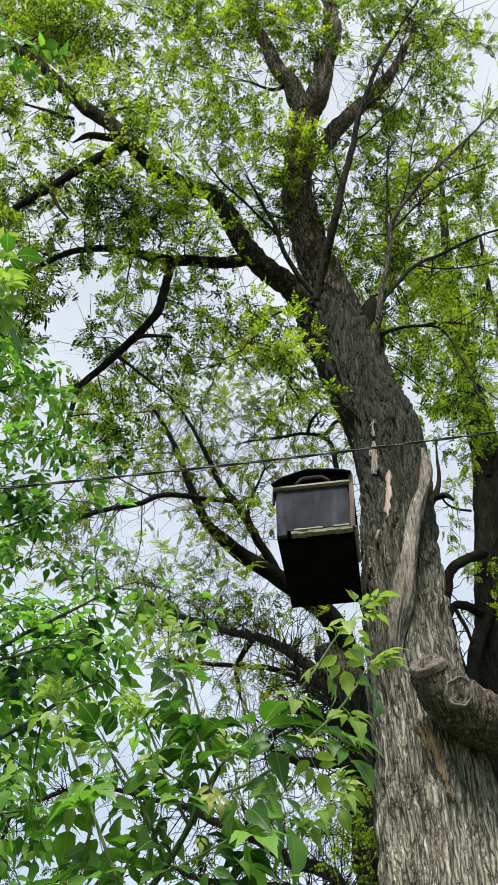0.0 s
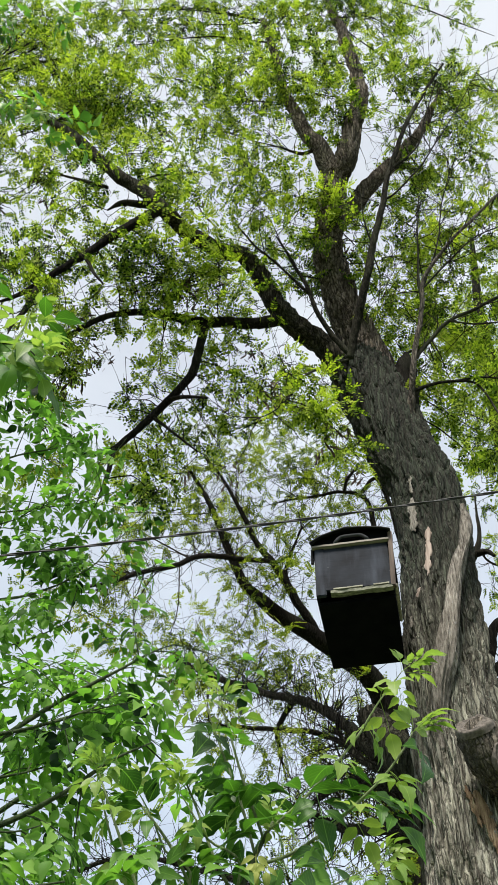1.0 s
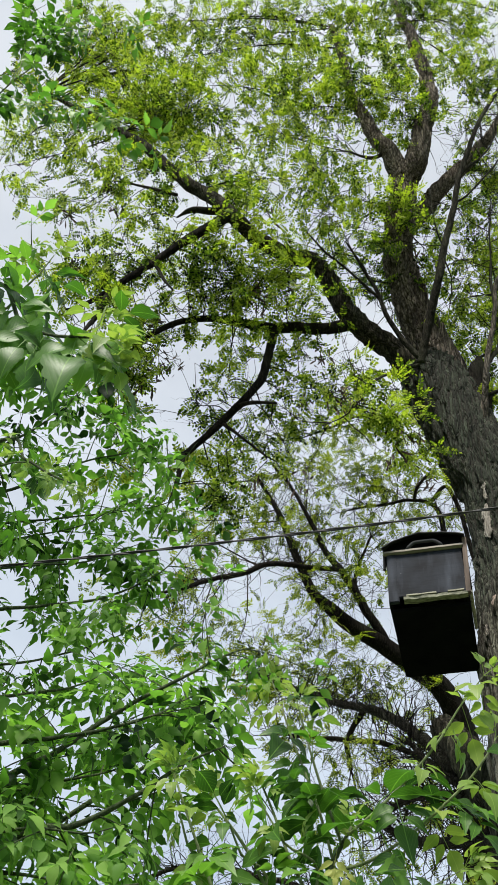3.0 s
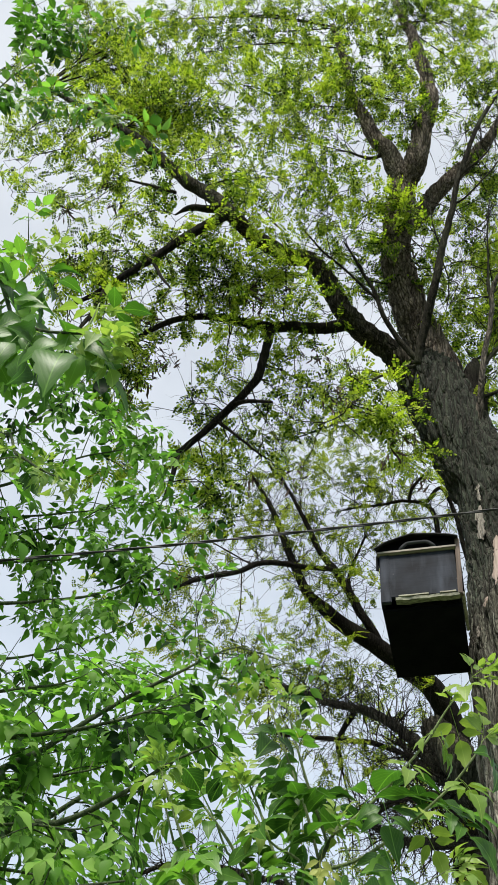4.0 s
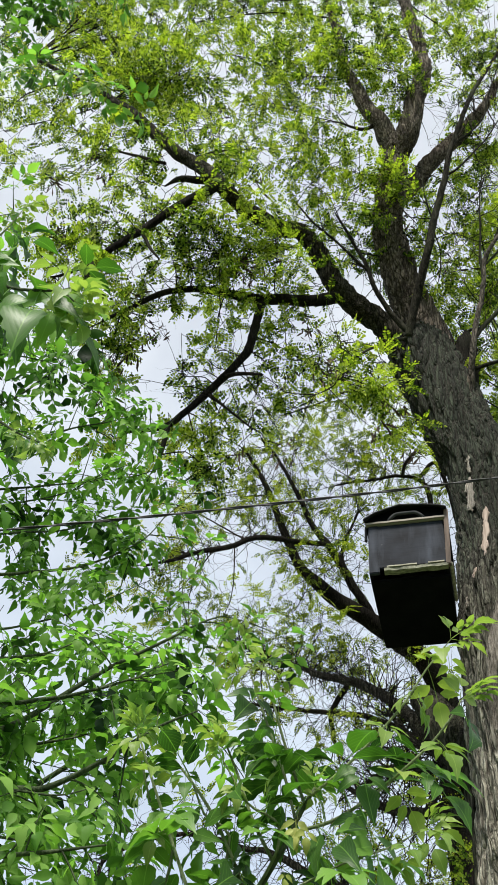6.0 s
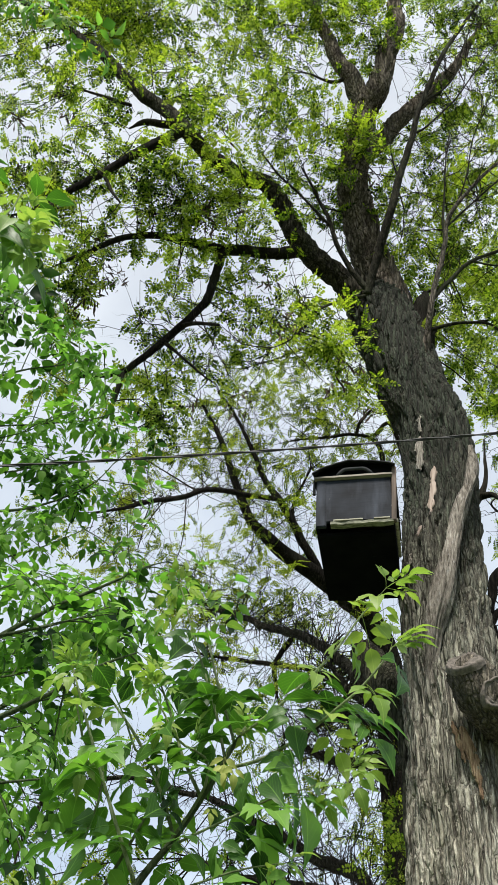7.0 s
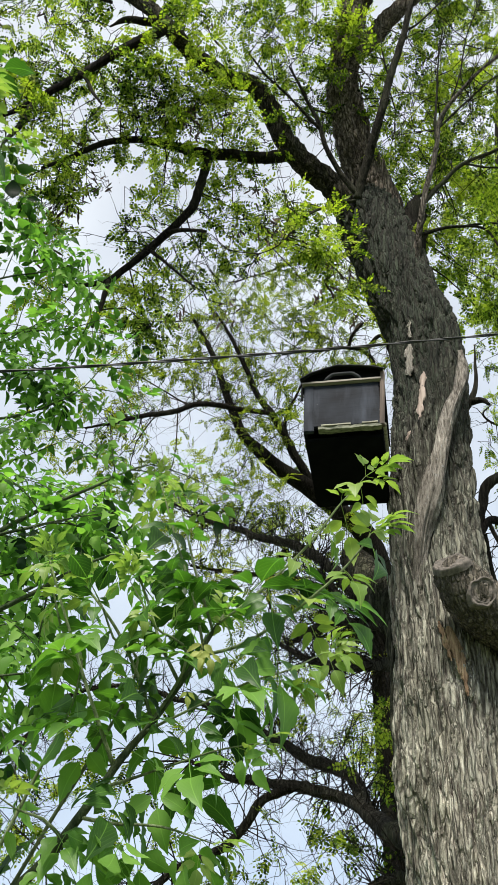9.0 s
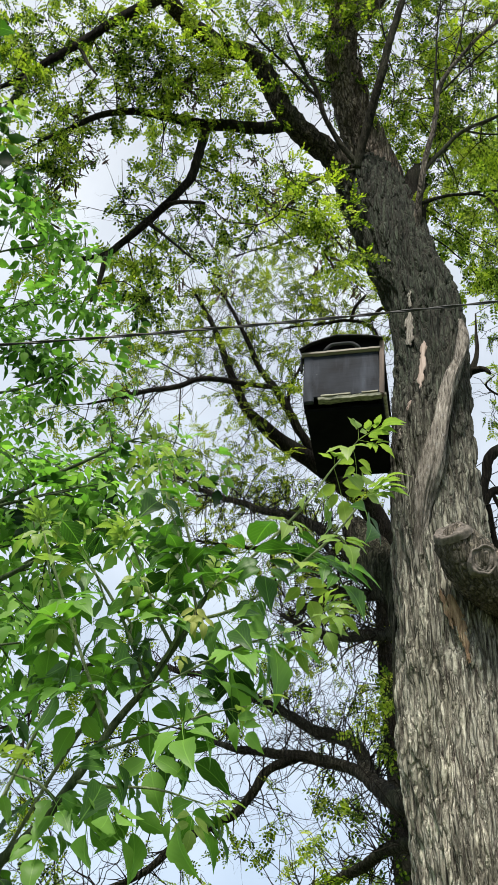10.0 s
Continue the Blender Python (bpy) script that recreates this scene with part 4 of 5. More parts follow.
clumps(locust, [(-2.83, 3.4, 10.54, 0.28), (-2.74, 3.4, 9.31, 0.23), (-2.05, 3.4, 8.91, 0.21), (-1.75, 3.4, 8.49, 0.16), (-1.89, 3.4, 7.28, 0.19), (-1.76, 3.4, 12.2, 0.38), (-1.36, 3.4, 11.16, 0.35), (-2.44, 3.4, 11.99, 0.38), (-1.94, 3.4, 10.96, 0.35), (-1.81, 3.4, 10.13, 0.24)])
clumps(locust, [(-0.96, 3.4, 11.71, 0.37), (-0.47, 3.4, 12.13, 0.38), (-0.01, 3.4, 11.54, 0.33), (-0.23, 3.4, 10.82, 0.25), (0.22, 3.4, 11.82, 0.31), (0.66, 3.4, 11.74, 0.37), (1.1, 3.5, 11.79, 0.37), (0.48, 3.4, 10.56, 0.25), (1.25, 3.5, 10.71, 0.28), (-0.75, 3.5, 10.75, 0.25), (-1.11, 3.5, 10.67, 0.28), (-1.35, 3.5, 9.94, 0.23)])
clumps(locust, [(0.38, 5.6, 3.24, 0.19), (0.52, 5.2, 3.23, 0.15), (0.49, 5.6, 3.1, 0.19), (0.27, 6, 3.61, 0.17), (0.07, 6.2, 3.54, 0.16), (0.14, 6, 3.23, 0.17), (0.64, 5.4, 3.69, 0.13), (0.54, 5.6, 4, 0.13), (0.28, 6.6, 4.51, 0.16), (-0.04, 6.8, 4.77, 0.17), (-0.19, 6.2, 3.4, 0.16), (-0.44, 6.2, 3.26, 0.16), (0.64, 5.2, 3.95, 0.09), (0.45, 5.8, 3.55, 0.14), (-0.64, 6.5, 3.68, 0.13), (0.47, 5.8, 4.85, 0.09), (0.34, 6, 5.18, 0.12)], density=0.4)
clumps(locust, [(-1.87, 7.6, 4.52, 0.16), (-1.58, 7.6, 4.36, 0.14), (-1.88, 7.6, 4.09, 0.15), (-1.1, 7.6, 4.33, 0.13), (-1.66, 7.6, 4.86, 0.14), (-1.24, 7.6, 5.47, 0.15), (-0.82, 7.6, 4.52, 0.14), (-1.26, 7.6, 3.95, 0.13), (-1.59, 7.6, 3.65, 0.14), (-0.94, 7.6, 3.68, 0.14), (-0.39, 7.6, 4.71, 0.13), (-0.72, 7.6, 4.89, 0.12)], density=0.45, leaf_size=0.7)
clumps(locust, [(-1.64, 6.8, 4.12, 0.19), (-1.7, 6.6, 3.82, 0.16), (-1.22, 6.2, 3.17, 0.16), (-1.46, 6.2, 3.22, 0.13), (-1.36, 7, 4.38, 0.13), (-1.02, 7, 4.27, 0.13)], density=0.6)
clumps(locust, [(-1.53, 4.2, 7.62, 0.15), (-1.57, 4.2, 7.07, 0.14), (-1.05, 4.3, 6.92, 0.16), (-0.88, 4.3, 7.3, 0.14), (-0.77, 4.5, 6.66, 0.15), (-1.85, 4.1, 7.15, 0.14), (-0.55, 4.5, 6.89, 0.14), (-0.92, 4.6, 6.44, 0.13), (-1.11, 4.6, 6.44, 0.13)])
clumps(locust, [(-2.63, 3.4, 12.02, 0.29), (-2.15, 3.5, 10.83, 0.26), (-1.93, 3.4, 11.89, 0.31), (-1.54, 3.5, 10.74, 0.28), (-1.57, 3.5, 9.67, 0.2), (-1.58, 3.4, 12.17, 0.32)])
clumps(locust, [(0.88, 4.9, 8.72, 0.16), (1.09, 4.9, 8.46, 0.15), (1.25, 4.9, 8.79, 0.15), (1.02, 4.8, 8.78, 0.15), (1.19, 5, 8.28, 0.12)])
clumps(locust, [(-1.85, 3.6, 11.34, 0.27), (-2.17, 3.5, 12.24, 0.29), (-1.55, 3.6, 10.2, 0.21)])
clumps(locust, [(-2.54, 3.4, 9.01, 0.24), (-2.44, 3.4, 8.41, 0.17), (-2.06, 3.4, 8.0, 0.15), (-1.87, 3.4, 7.32, 0.16), (-1.91, 3.4, 7.04, 0.13), (-1.71, 3.4, 7.17, 0.13), (-1.57, 3.4, 7.24, 0.12), (-2.24, 3.4, 9.54, 0.24)], density=0.85)
clumps(locust, [(1.46, 4.0, 12.96, 0.2), (1.82, 4.0, 11.93, 0.2), (2.33, 4.0, 12.88, 0.22), (1.83, 4.1, 10.77, 0.17), (1.61, 4.1, 11.18, 0.16), (1.78, 4.2, 9.7, 0.18), (1.72, 4.2, 8.72, 0.17), (1.43, 4.2, 9.01, 0.16), (1.33, 4.2, 9.72, 0.14), (1.2, 4.0, 11.53, 0.15)], density=0.7)
clumps(locust, [(1.15, 4.75, 8.18, 0.16), (1.18, 4.7, 7.74, 0.15), (1.16, 4.8, 8.62, 0.14), (1.21, 4.7, 7.29, 0.15), (1.11, 4.7, 7.43, 0.13), (1.4, 4.7, 7.8, 0.15)], density=0.9)
rng = np.random.default_rng(12)
clumps(second, [(2.09, 7, 9.86, 0.31), (2.49, 6.9, 10.52, 0.33), (2.64, 6.9, 9.93, 0.35), (2.4, 7.1, 9.42, 0.31), (1.96, 7, 9.31, 0.24), (2.06, 7.1, 8.73, 0.23), (2.47, 7.1, 8.74, 0.24), (2.66, 6.6, 11.08, 0.34), (2.19, 6.8, 11.26, 0.27), (2.86, 6.5, 12, 0.29), (2.08, 7, 8.17, 0.17)], density=0.5)
clumps(second, [(1.85, 6.9, 7.44, 0.18), (1.92, 6.9, 6.93, 0.15), (1.65, 6.8, 6.16, 0.14), (2, 7, 6.7, 0.15)], density=0.5)
clumps(second, [(1.82, 6.2, 10.04, 0.27), (1.99, 6.4, 9.76, 0.27), (1.87, 6.4, 9.15, 0.23), (1.91, 6.2, 10.62, 0.25), (1.95, 6.6, 8.81, 0.22), (1.6, 6, 10.42, 0.18)], density=0.9)
rng = np.random.default_rng(13)
clumps(far, [(-0.14, 8.6, 10.64, 0.43), (0.28, 8.6, 10.64, 0.36), (-0.71, 8.5, 10.64, 0.42), (-1.11, 8.5, 10.33, 0.38), (-0.94, 8.5, 9.76, 0.34), (-0.48, 8.6, 10.04, 0.38), (0, 8.7, 10.05, 0.31), (0.5, 8.7, 10.75, 0.32), (0.74, 8.8, 11.29, 0.37), (-1.27, 8.4, 9.85, 0.3), (-0.43, 8.5, 10.96, 0.36), (0.07, 8.6, 11.17, 0.33), (-0.89, 8.5, 11.39, 0.33)], density=0.45, leaf_size=0.74)
clumps(far, [(-0.59, 8.7, 9.22, 0.33), (-0.19, 8.7, 8.96, 0.32), (-0.07, 8.7, 9.4, 0.27), (-0.51, 8.9, 8.55, 0.39), (-1.31, 8.8, 8.31, 0.38), (-0.87, 8.9, 8.16, 0.38), (-0.25, 9, 8.31, 0.38), (0.06, 9, 8.15, 0.32), (-1.66, 8.7, 8.16, 0.35), (-1.97, 8.6, 8.31, 0.32), (0.2, 8.7, 9.05, 0.23)], density=0.45, leaf_size=0.74)
clumps(far, [(-0.55, 9, 7.71, 0.31), (-0.12, 9, 7.85, 0.28), (0.19, 9.1, 8, 0.29), (0.24, 9.2, 7.27, 0.28), (-0.23, 9.1, 7.08, 0.3), (-0.7, 9, 7.15, 0.3), (0.75, 9.3, 7.84, 0.26), (0.47, 9.2, 7.07, 0.24), (-1.14, 8.9, 7.64, 0.28), (-1.59, 8.3, 9.75, 0.27), (-1.66, 8.2, 9.2, 0.26), (-2.2, 8, 8.77, 0.25), (1.05, 8.8, 10.24, 0.25), (1.34, 8.9, 11.18, 0.3)], density=0.45, leaf_size=0.74)
clumps(far, [(0.46, 8.8, 11.74, 0.34), (1.02, 8.9, 12.22, 0.36), (1.31, 9, 11.74, 0.35), (0, 8.7, 11.86, 0.31), (-0.46, 8.6, 11.97, 0.31), (0.56, 8.7, 10.14, 0.21), (0.76, 8.8, 9.86, 0.21), (1.46, 9, 10.75, 0.22), (0.27, 8.7, 9.86, 0.24), (-2.15, 8.4, 8.47, 0.25), (-2.56, 8.4, 8.71, 0.29)], density=0.45, leaf_size=0.74)
clumps(far, [(0.72, 9.8, 6.62, 0.28), (0.93, 9.8, 6.19, 0.28), (1.01, 9.8, 5.72, 0.27), (0.57, 9.8, 5.83, 0.27), (0.23, 9.6, 6.33, 0.27), (0, 9.6, 5.92, 0.24), (-0.23, 9.4, 6.54, 0.24), (1.03, 9.8, 6.81, 0.22)], density=0.45, leaf_size=0.74)
clumps(far, [(-2.14, 8.0, 10.08, 0.26), (-1.91, 8.2, 9.67, 0.24), (-2.22, 8.2, 9.53, 0.22), (-1.93, 8.0, 10.59, 0.2)], density=0.5, leaf_size=0.74)
rng = np.random.default_rng(14)
pod_clusters(locust, [(-0.62, 3.8, 7.42, 0.14), (-0.69, 3.8, 7.52, 0.12), (-1.3, 3.9, 6.91, 0.13), (-1.4, 4, 6.77, 0.13), (-1.15, 3.9, 6.88, 0.09), (-0.04, 4.05, 6.66, 0.13), (-0, 4.1, 6.9, 0.08), (0.21, 4.1, 6.16, 0.1), (0.27, 4.1, 6.38, 0.09), (-0.64, 4.3, 6.12, 0.09), (-0.34, 4.3, 6.17, 0.08), (-1.51, 4.1, 6.43, 0.11), (0.52, 4, 8.39, 0.09), (-1.68, 3.4, 8.13, 0.11), (0.46, 4.3, 6.12, 0.07), (-0.11, 4.1, 6.66, 0.09)])
pod_clusters(locust, [(-1.46, 4.2, 7.02, 0.12), (-1.55, 4.2, 7.33, 0.1), (0, 4.3, 7, 0.1), (-0.08, 4.3, 6.82, 0.08)])
pod_clusters(locust, [(-0.96, 3.6, 7.93, 0.11), (-1.14, 3.6, 7.71, 0.1), (-0.45, 3.9, 7.79, 0.11), (-1.37, 3.9, 7.39, 0.1), (-0.24, 4.2, 7.28, 0.1), (-0.35, 4.3, 6.91, 0.09), (-0.59, 3.6, 8.34, 0.1), (-0.91, 3.5, 9.35, 0.12), (-1.05, 3.9, 7.68, 0.11), (0.07, 4.1, 6.66, 0.09), (0.36, 4.15, 6.38, 0.08), (0.85, 4.2, 8, 0.08)])
pod_clusters(locust, [(-1.86, 3.5, 11.52, 0.15), (-1.8, 3.5, 10.24, 0.13), (-1.79, 3.4, 8.5, 0.1), (-2.06, 3.4, 8.08, 0.09), (-1.83, 3.4, 7.34, 0.09)])
bare_twigs(locust, [p for p in locust.paths if p[0, 3] < 0.13 and (p[-1, 2] > 6.2 or p[-1, 1] > 4.9)], 0.11, 0.55, 0.0017)
low = [p for p in locust.paths if p[-1, 1] > 5.5]
bare_twigs(locust, low, 0.026, 0.5, 0.002)
bare_twigs(second, second.paths, 0.16, 0.6)
bare_twigs(far, far.paths, 0.038, 0.7, 0.002)
rng = np.random.default_rng(15)
finish(locust, LOCUST_LEAVES)
finish(second, LOCUST_LEAVES)
finish(far, LOCUST_LEAVES)


# ---- nest box ----
def plank(size, at, parent, name, mat, label="", bevel=0.004, turn=None, warp=0.0):
    bm = bmesh.new()
    bmesh.ops.create_cube(bm, size=1)
    bmesh.ops.scale(bm, vec=size, verts=bm.verts)
    long_edges = [e for e in bm.edges if abs((e.verts[0].co - e.verts[1].co).x) > size[0] * 0.5]
    if warp:
        bmesh.ops.subdivide_edges(bm, edges=long_edges, cuts=14)
        for v in bm.verts:
            v.co.z += noise.noise((v.co.x * 14, v.co.y * 9, 3)) * warp
            v.co.y += noise.noise((v.co.x * 17, 5, v.co.z * 9)) * warp * 0.6
    else:
        bmesh.ops.bevel(bm, geom=bm.edges[:], offset=bevel, segments=2, affect="EDGES")
    bmesh.ops.transform(bm, matrix=Matrix.Translation(at) @ (turn or Matrix()), verts=bm.verts)
    return part(name, bm, mat, parent, label)


def painted_wood(name, dark, mid, stain, fleck, gloss=0.15):
    m, n, l, b = material(name, 0.75)
    b.inputs["Specular IOR Level"].default_value = gloss
    wash, drip, grain = noise_node(n, l, 7, 5), noise_node(n, l, 16, 5, (1, 1, 0.18)), noise_node(n, l, 60, 3, (0.1, 1, 1))
    colour = ramp(n, l, wash, [(0.35, dark), (0.6, mid)])
    colour = mixed(n, l, ramp(n, l, drip, [(0.5, (0, 0, 0)), (0.75, (0.55, 0.55, 0.55))]), colour, stain)
    spots = noise_node(n, l, 24, 4, (0.5, 1, 1))
    colour = mixed(n, l, ramp(n, l, spots, [(0.68, (0, 0, 0)), (0.74, (0.6, 0.6, 0.6))]), colour, fleck)
    l.new(colour, b.inputs["Base Color"])
    bumped(n, l, b, grain, 0.4, 0.003)
    return m


FRONT = painted_wood("weathered_grey_board", (0.006, 0.0075, 0.011), (0.017, 0.021, 0.029), (0.065, 0.075, 0.098), (0.3, 0.3, 0.3))
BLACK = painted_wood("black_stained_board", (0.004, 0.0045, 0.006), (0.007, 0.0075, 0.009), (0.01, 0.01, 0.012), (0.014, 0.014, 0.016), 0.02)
FELT = painted_wood("black_roofing_felt", (0.012, 0.012, 0.013), (0.022, 0.022, 0.024), (0.04, 0.04, 0.042), (0.05, 0.05, 0.05))
BARE = wood_material("bare_weathered_batten", (0.1, 0.08, 0.065), (0.42, 0.38, 0.33), 30, (0.06, 1, 1))
GREY = painted_wood("worn_grey_paint", (0.015, 0.016, 0.018), (0.04, 0.042, 0.046), (0.09, 0.09, 0.1), (0.2, 0.2, 0.2))
MOSSY = wood_material("mossy_board_edge", (0.03, 0.035, 0.02), (0.25, 0.25, 0.18), 70, (0.45, 1, 1.2))
PALE = wood_material("pale_splintered_edge", (0.16, 0.15, 0.11), (0.5, 0.48, 0.38), 60, (0.15, 1, 1))
BROWN = wood_material("brown_weathered_wood", (0.035, 0.024, 0.017), (0.15, 0.11, 0.085), 40, (1, 1, 0.1))


def nest_box():
    """Box 0.37 wide, 0.575 deep, 0.3 high to the batten, with a bowed felt lid. Origin: the middle of the lower front edge."""
    box = tagged(new("nest_box"), "black wooden nest box with a felt roof on the trunk", "nest box")
    box.matrix_basis = pose(0.318, 3.7, 4.682, 0, 0, -9)
    w, d, h, t = 0.372, 0.575, 0.3, 0.018
    plank((w - 0.05, t, h - 0.03), (0.018, t / 2, h / 2 + 0.012), box, "front_panel", FRONT, "weathered grey front board")
    plank((0.05, t + 0.006, h), (-w / 2 + 0.026, t / 2, h / 2), box, "corner_post", FRONT)
    batten = plank((w * 0.8, t + 0.014, 0.017), (0.035, t / 2 - 0.003, 0.009), box, "bottom_batten", MOSSY, "pale batten greened with moss", warp=0.012)
    plank((0.14, 0.012, 0.007), (-0.03, -0.008, 0.024), batten, "splintered_edge", PALE, warp=0.006)
    plank((0.075, 0.012, 0.007), (0.13, -0.008, 0.025), batten, "splintered_edge", PALE, warp=0.006)
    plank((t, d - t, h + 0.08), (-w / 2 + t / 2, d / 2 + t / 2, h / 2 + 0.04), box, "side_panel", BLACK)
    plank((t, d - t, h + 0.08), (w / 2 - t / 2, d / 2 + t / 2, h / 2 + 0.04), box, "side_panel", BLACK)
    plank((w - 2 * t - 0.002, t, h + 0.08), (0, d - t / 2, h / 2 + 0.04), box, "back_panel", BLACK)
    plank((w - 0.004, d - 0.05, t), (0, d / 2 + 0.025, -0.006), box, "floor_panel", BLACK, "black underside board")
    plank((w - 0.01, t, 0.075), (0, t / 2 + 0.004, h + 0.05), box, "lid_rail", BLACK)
    plank((w + 0.012, 0.026, 0.011), (-0.002, -0.006, h + 0.004), box, "front_batten", BARE, "bare wooden batten", warp=0.004)
    plank((0.022, 0.03, h + 0.05), (w / 2 + 0.006, 0.0, h / 2 + 0.03), box, "side_batten", BROWN, "brown weathered side batten",
          turn=pose(0, 0, 0, 0, 2, 0))
    plank((0.016, 0.34, 0.022), (w / 2 + 0.011, 0.19, 0.06), box, "side_rail", PALE, "pale weathered side rail", turn=pose(0, 0, 0, 8, 0, 0))
    # bowed roofing sheet with a lip that hangs over the front
    nx, ny = 40, 24
    verts, thick = [], 0.009
    for layer in (0, 1):
        for i in range(nx + 1):
            x = (i / nx - 0.5) * (w + 0.035)
            for j in range(ny + 1):
                y = -0.045 + j / ny * (d + 0.06)
                arch = 0.048 * (1 - (2 * i / nx - 1) ** 2) ** 0.8
                z = h + 0.075 + arch - 0.05 * (1 - min(1, j / 3)) - 0.02 * y
                z += 0.06 * x - 0.03 * max(0, -x / w - 0.25) + 0.014 * noise.noise((x * 9, y * 5, 2)) + 0.006 * noise.noise((x * 25, y * 12, 8))
                verts.append((x, y, z + layer * thick))
    m = (nx + 1) * (ny + 1)
    quads = []
    for i in range(nx):
        for j in range(ny):
            a = i * (ny + 1) + j
            quads += [(a, a + 1, a + ny + 2, a + ny + 1), (m + a, m + a + ny + 1, m + a + ny + 2, m + a + 1)]
    for i in range(nx):
        for j in (0, ny):
            a = i * (ny + 1) + j
            quads.append((a, a + ny + 1, m + a + ny + 1, m + a))
    for j in range(ny):
        for i in (0, nx):
            a = i * (ny + 1) + j
            quads.append((a, a + 1, m + a + 1, m + a))
    lid = new("lid", mesh_of("lid", verts, quads, FELT))
    lid.parent = box
    tagged(lid, "bowed black roofing felt lid")
    # grab handle under the lip: a flat bar bent down at both ends
    bar = smoothed([(-0.082, -0.004, h + 0.012, 0.009), (-0.074, -0.016, h + 0.02, 0.009), (-0.048, -0.02, h + 0.043, 0.009), (-0.02, -0.02, h + 0.047, 0.009),
                    (0.03, -0.02, h + 0.047, 0.009), (0.056, -0.02, h + 0.043, 0.009), (0.082, -0.016, h + 0.022, 0.009), (0.09, -0.004, h + 0.014, 0.009)], 0.006)
    v, q, c = tube(bar, 10)
    handle = new("handle", clean(mesh_of("handle", v, np.vstack([q, c]), GREY)))
    handle.parent = lid
    tagged(handle, "grey bent grab handle")
    # small latch at the side
    bm = bmesh.new()
    bmesh.ops.create_cone(bm, cap_ends=True, segments=10, radius1=0.008, radius2=0.006, depth=0.09)
    bmesh.ops.transform(bm, matrix=pose(-w / 2 - 0.012, 0.02, h - 0.03), verts=bm.verts)
    part("latch", bm, FELT, box)


nest_box()


# ---- overhead cable ----
def cable():
    """Two strands twisted round one another, slack between poles that stand out of sight."""
    ob = tagged(new("overhead_cable"), "thin black twisted overhead cable", "cable")
    a, b = Vector(CABLE[0]), Vector(CABLE[1])
    rubber, n, l, bs = material("black_cable_rubber", 0.55)
    l.new(ramp(n, l, noise_node(n, l, 30, 3), [(0.3, (0.006, 0.006, 0.007)), (0.7, (0.018, 0.018, 0.019))]), bs.inputs["Base Color"])
    for k in (0, 1):
        pts = []
        for i in range(901):
            u = i / 900
            p = a.lerp(b, u)
            p.z -= CABLE[2] * 4 * u * (1 - u)
            turn = u * 34 * 2 * math.pi + k * math.pi
            pts.append((p.x, p.y + math.cos(turn) * 0.0036, p.z + math.sin(turn) * 0.0036, 0.0036))
        v, q, c = tube(np.array(pts), 8)
        s = new("strand", mesh_of("strand", v, np.vstack([q, c]), rubber))
        clean(s.data)
        s.parent = ob


CABLE = ((-5.0, 2.86, 3.877), (7.0, 3.9, 7.076), 0.46)
cable()

# ---- box elder ----
elder = Tree("box_elder_tree", (-1.75, 2.9, 0), "young box elder with drooping green compound leaves", ELDER_MASS, GREEN_TWIG, GREEN_TWIG)
limb(elder, "trunk", [(-1.75, 2.9, -0.1, 0.13), (-1.7, 2.9, 1.2, 0.11), (-1.68, 2.88, 2.2, 0.1), (-1.75, 2.9, 3.4, 0.085), (-1.9, 2.95, 4.6, 0.045), (-2.02, 2.98, 5.2, 0.03), (-2.15, 3, 5.9, 0.012)])
limb(elder, "branch", [(-1.69, 2.88, 1.7, 0.0198), (-1.2, 2.45, 1.98, 0.0158), (-0.49, 2.1, 2.03, 0.0109), (-0.4, 2.05, 2.09, 0.0102), (-0.33, 2.02, 2.15, 0.0096), (-0.28, 2, 2.22, 0.0089), (-0.22, 2, 2.33, 0.0076), (-0.17, 2, 2.41, 0.0063), (-0.11, 2, 2.53, 0.0056), (-0.09, 2, 2.58, 0.005), (-0.05, 1.99, 2.65, 0.0033)])
limb(elder, "branch", [(-0.1, 2, 2.55, 0.004), (-0.02, 1.98, 2.57, 0.004), (0.04, 1.96, 2.6, 0.0036), (0.11, 1.93, 2.64, 0.0033), (0.18, 1.9, 2.69, 0.003), (0.23, 1.88, 2.75, 0.0023), (0.25, 1.87, 2.78, 0.0013)])
limb(elder, "branch", [(-0.07, 2, 2.63, 0.004), (0.01, 1.97, 2.68, 0.0036), (0.07, 1.94, 2.73, 0.0033), (0.14, 1.92, 2.81, 0.0028), (0.19, 1.9, 2.88, 0.0021), (0.24, 1.88, 2.94, 0.001)])
limb(elder, "branch", [(-0.22, 2, 2.32, 0.0046), (-0.26, 1.97, 2.38, 0.004), (-0.31, 1.95, 2.49, 0.0033), (-0.35, 1.93, 2.58, 0.003), (-0.39, 1.92, 2.67, 0.0026), (-0.41, 1.92, 2.72, 0.002)])
limb(elder, "branch", [(-0.17, 2, 2.41, 0.004), (-0.21, 2, 2.51, 0.0036), (-0.26, 2, 2.6, 0.0033), (-0.32, 2, 2.68, 0.0026), (-0.38, 2, 2.75, 0.0017)])
limb(elder, "branch", [(-0.09, 2, 2.57, 0.0033), (-0.12, 2.02, 2.71, 0.003), (-0.17, 2.05, 2.87, 0.0026), (-0.2, 2.06, 2.97, 0.002), (-0.23, 2.07, 3.06, 0.0013)])
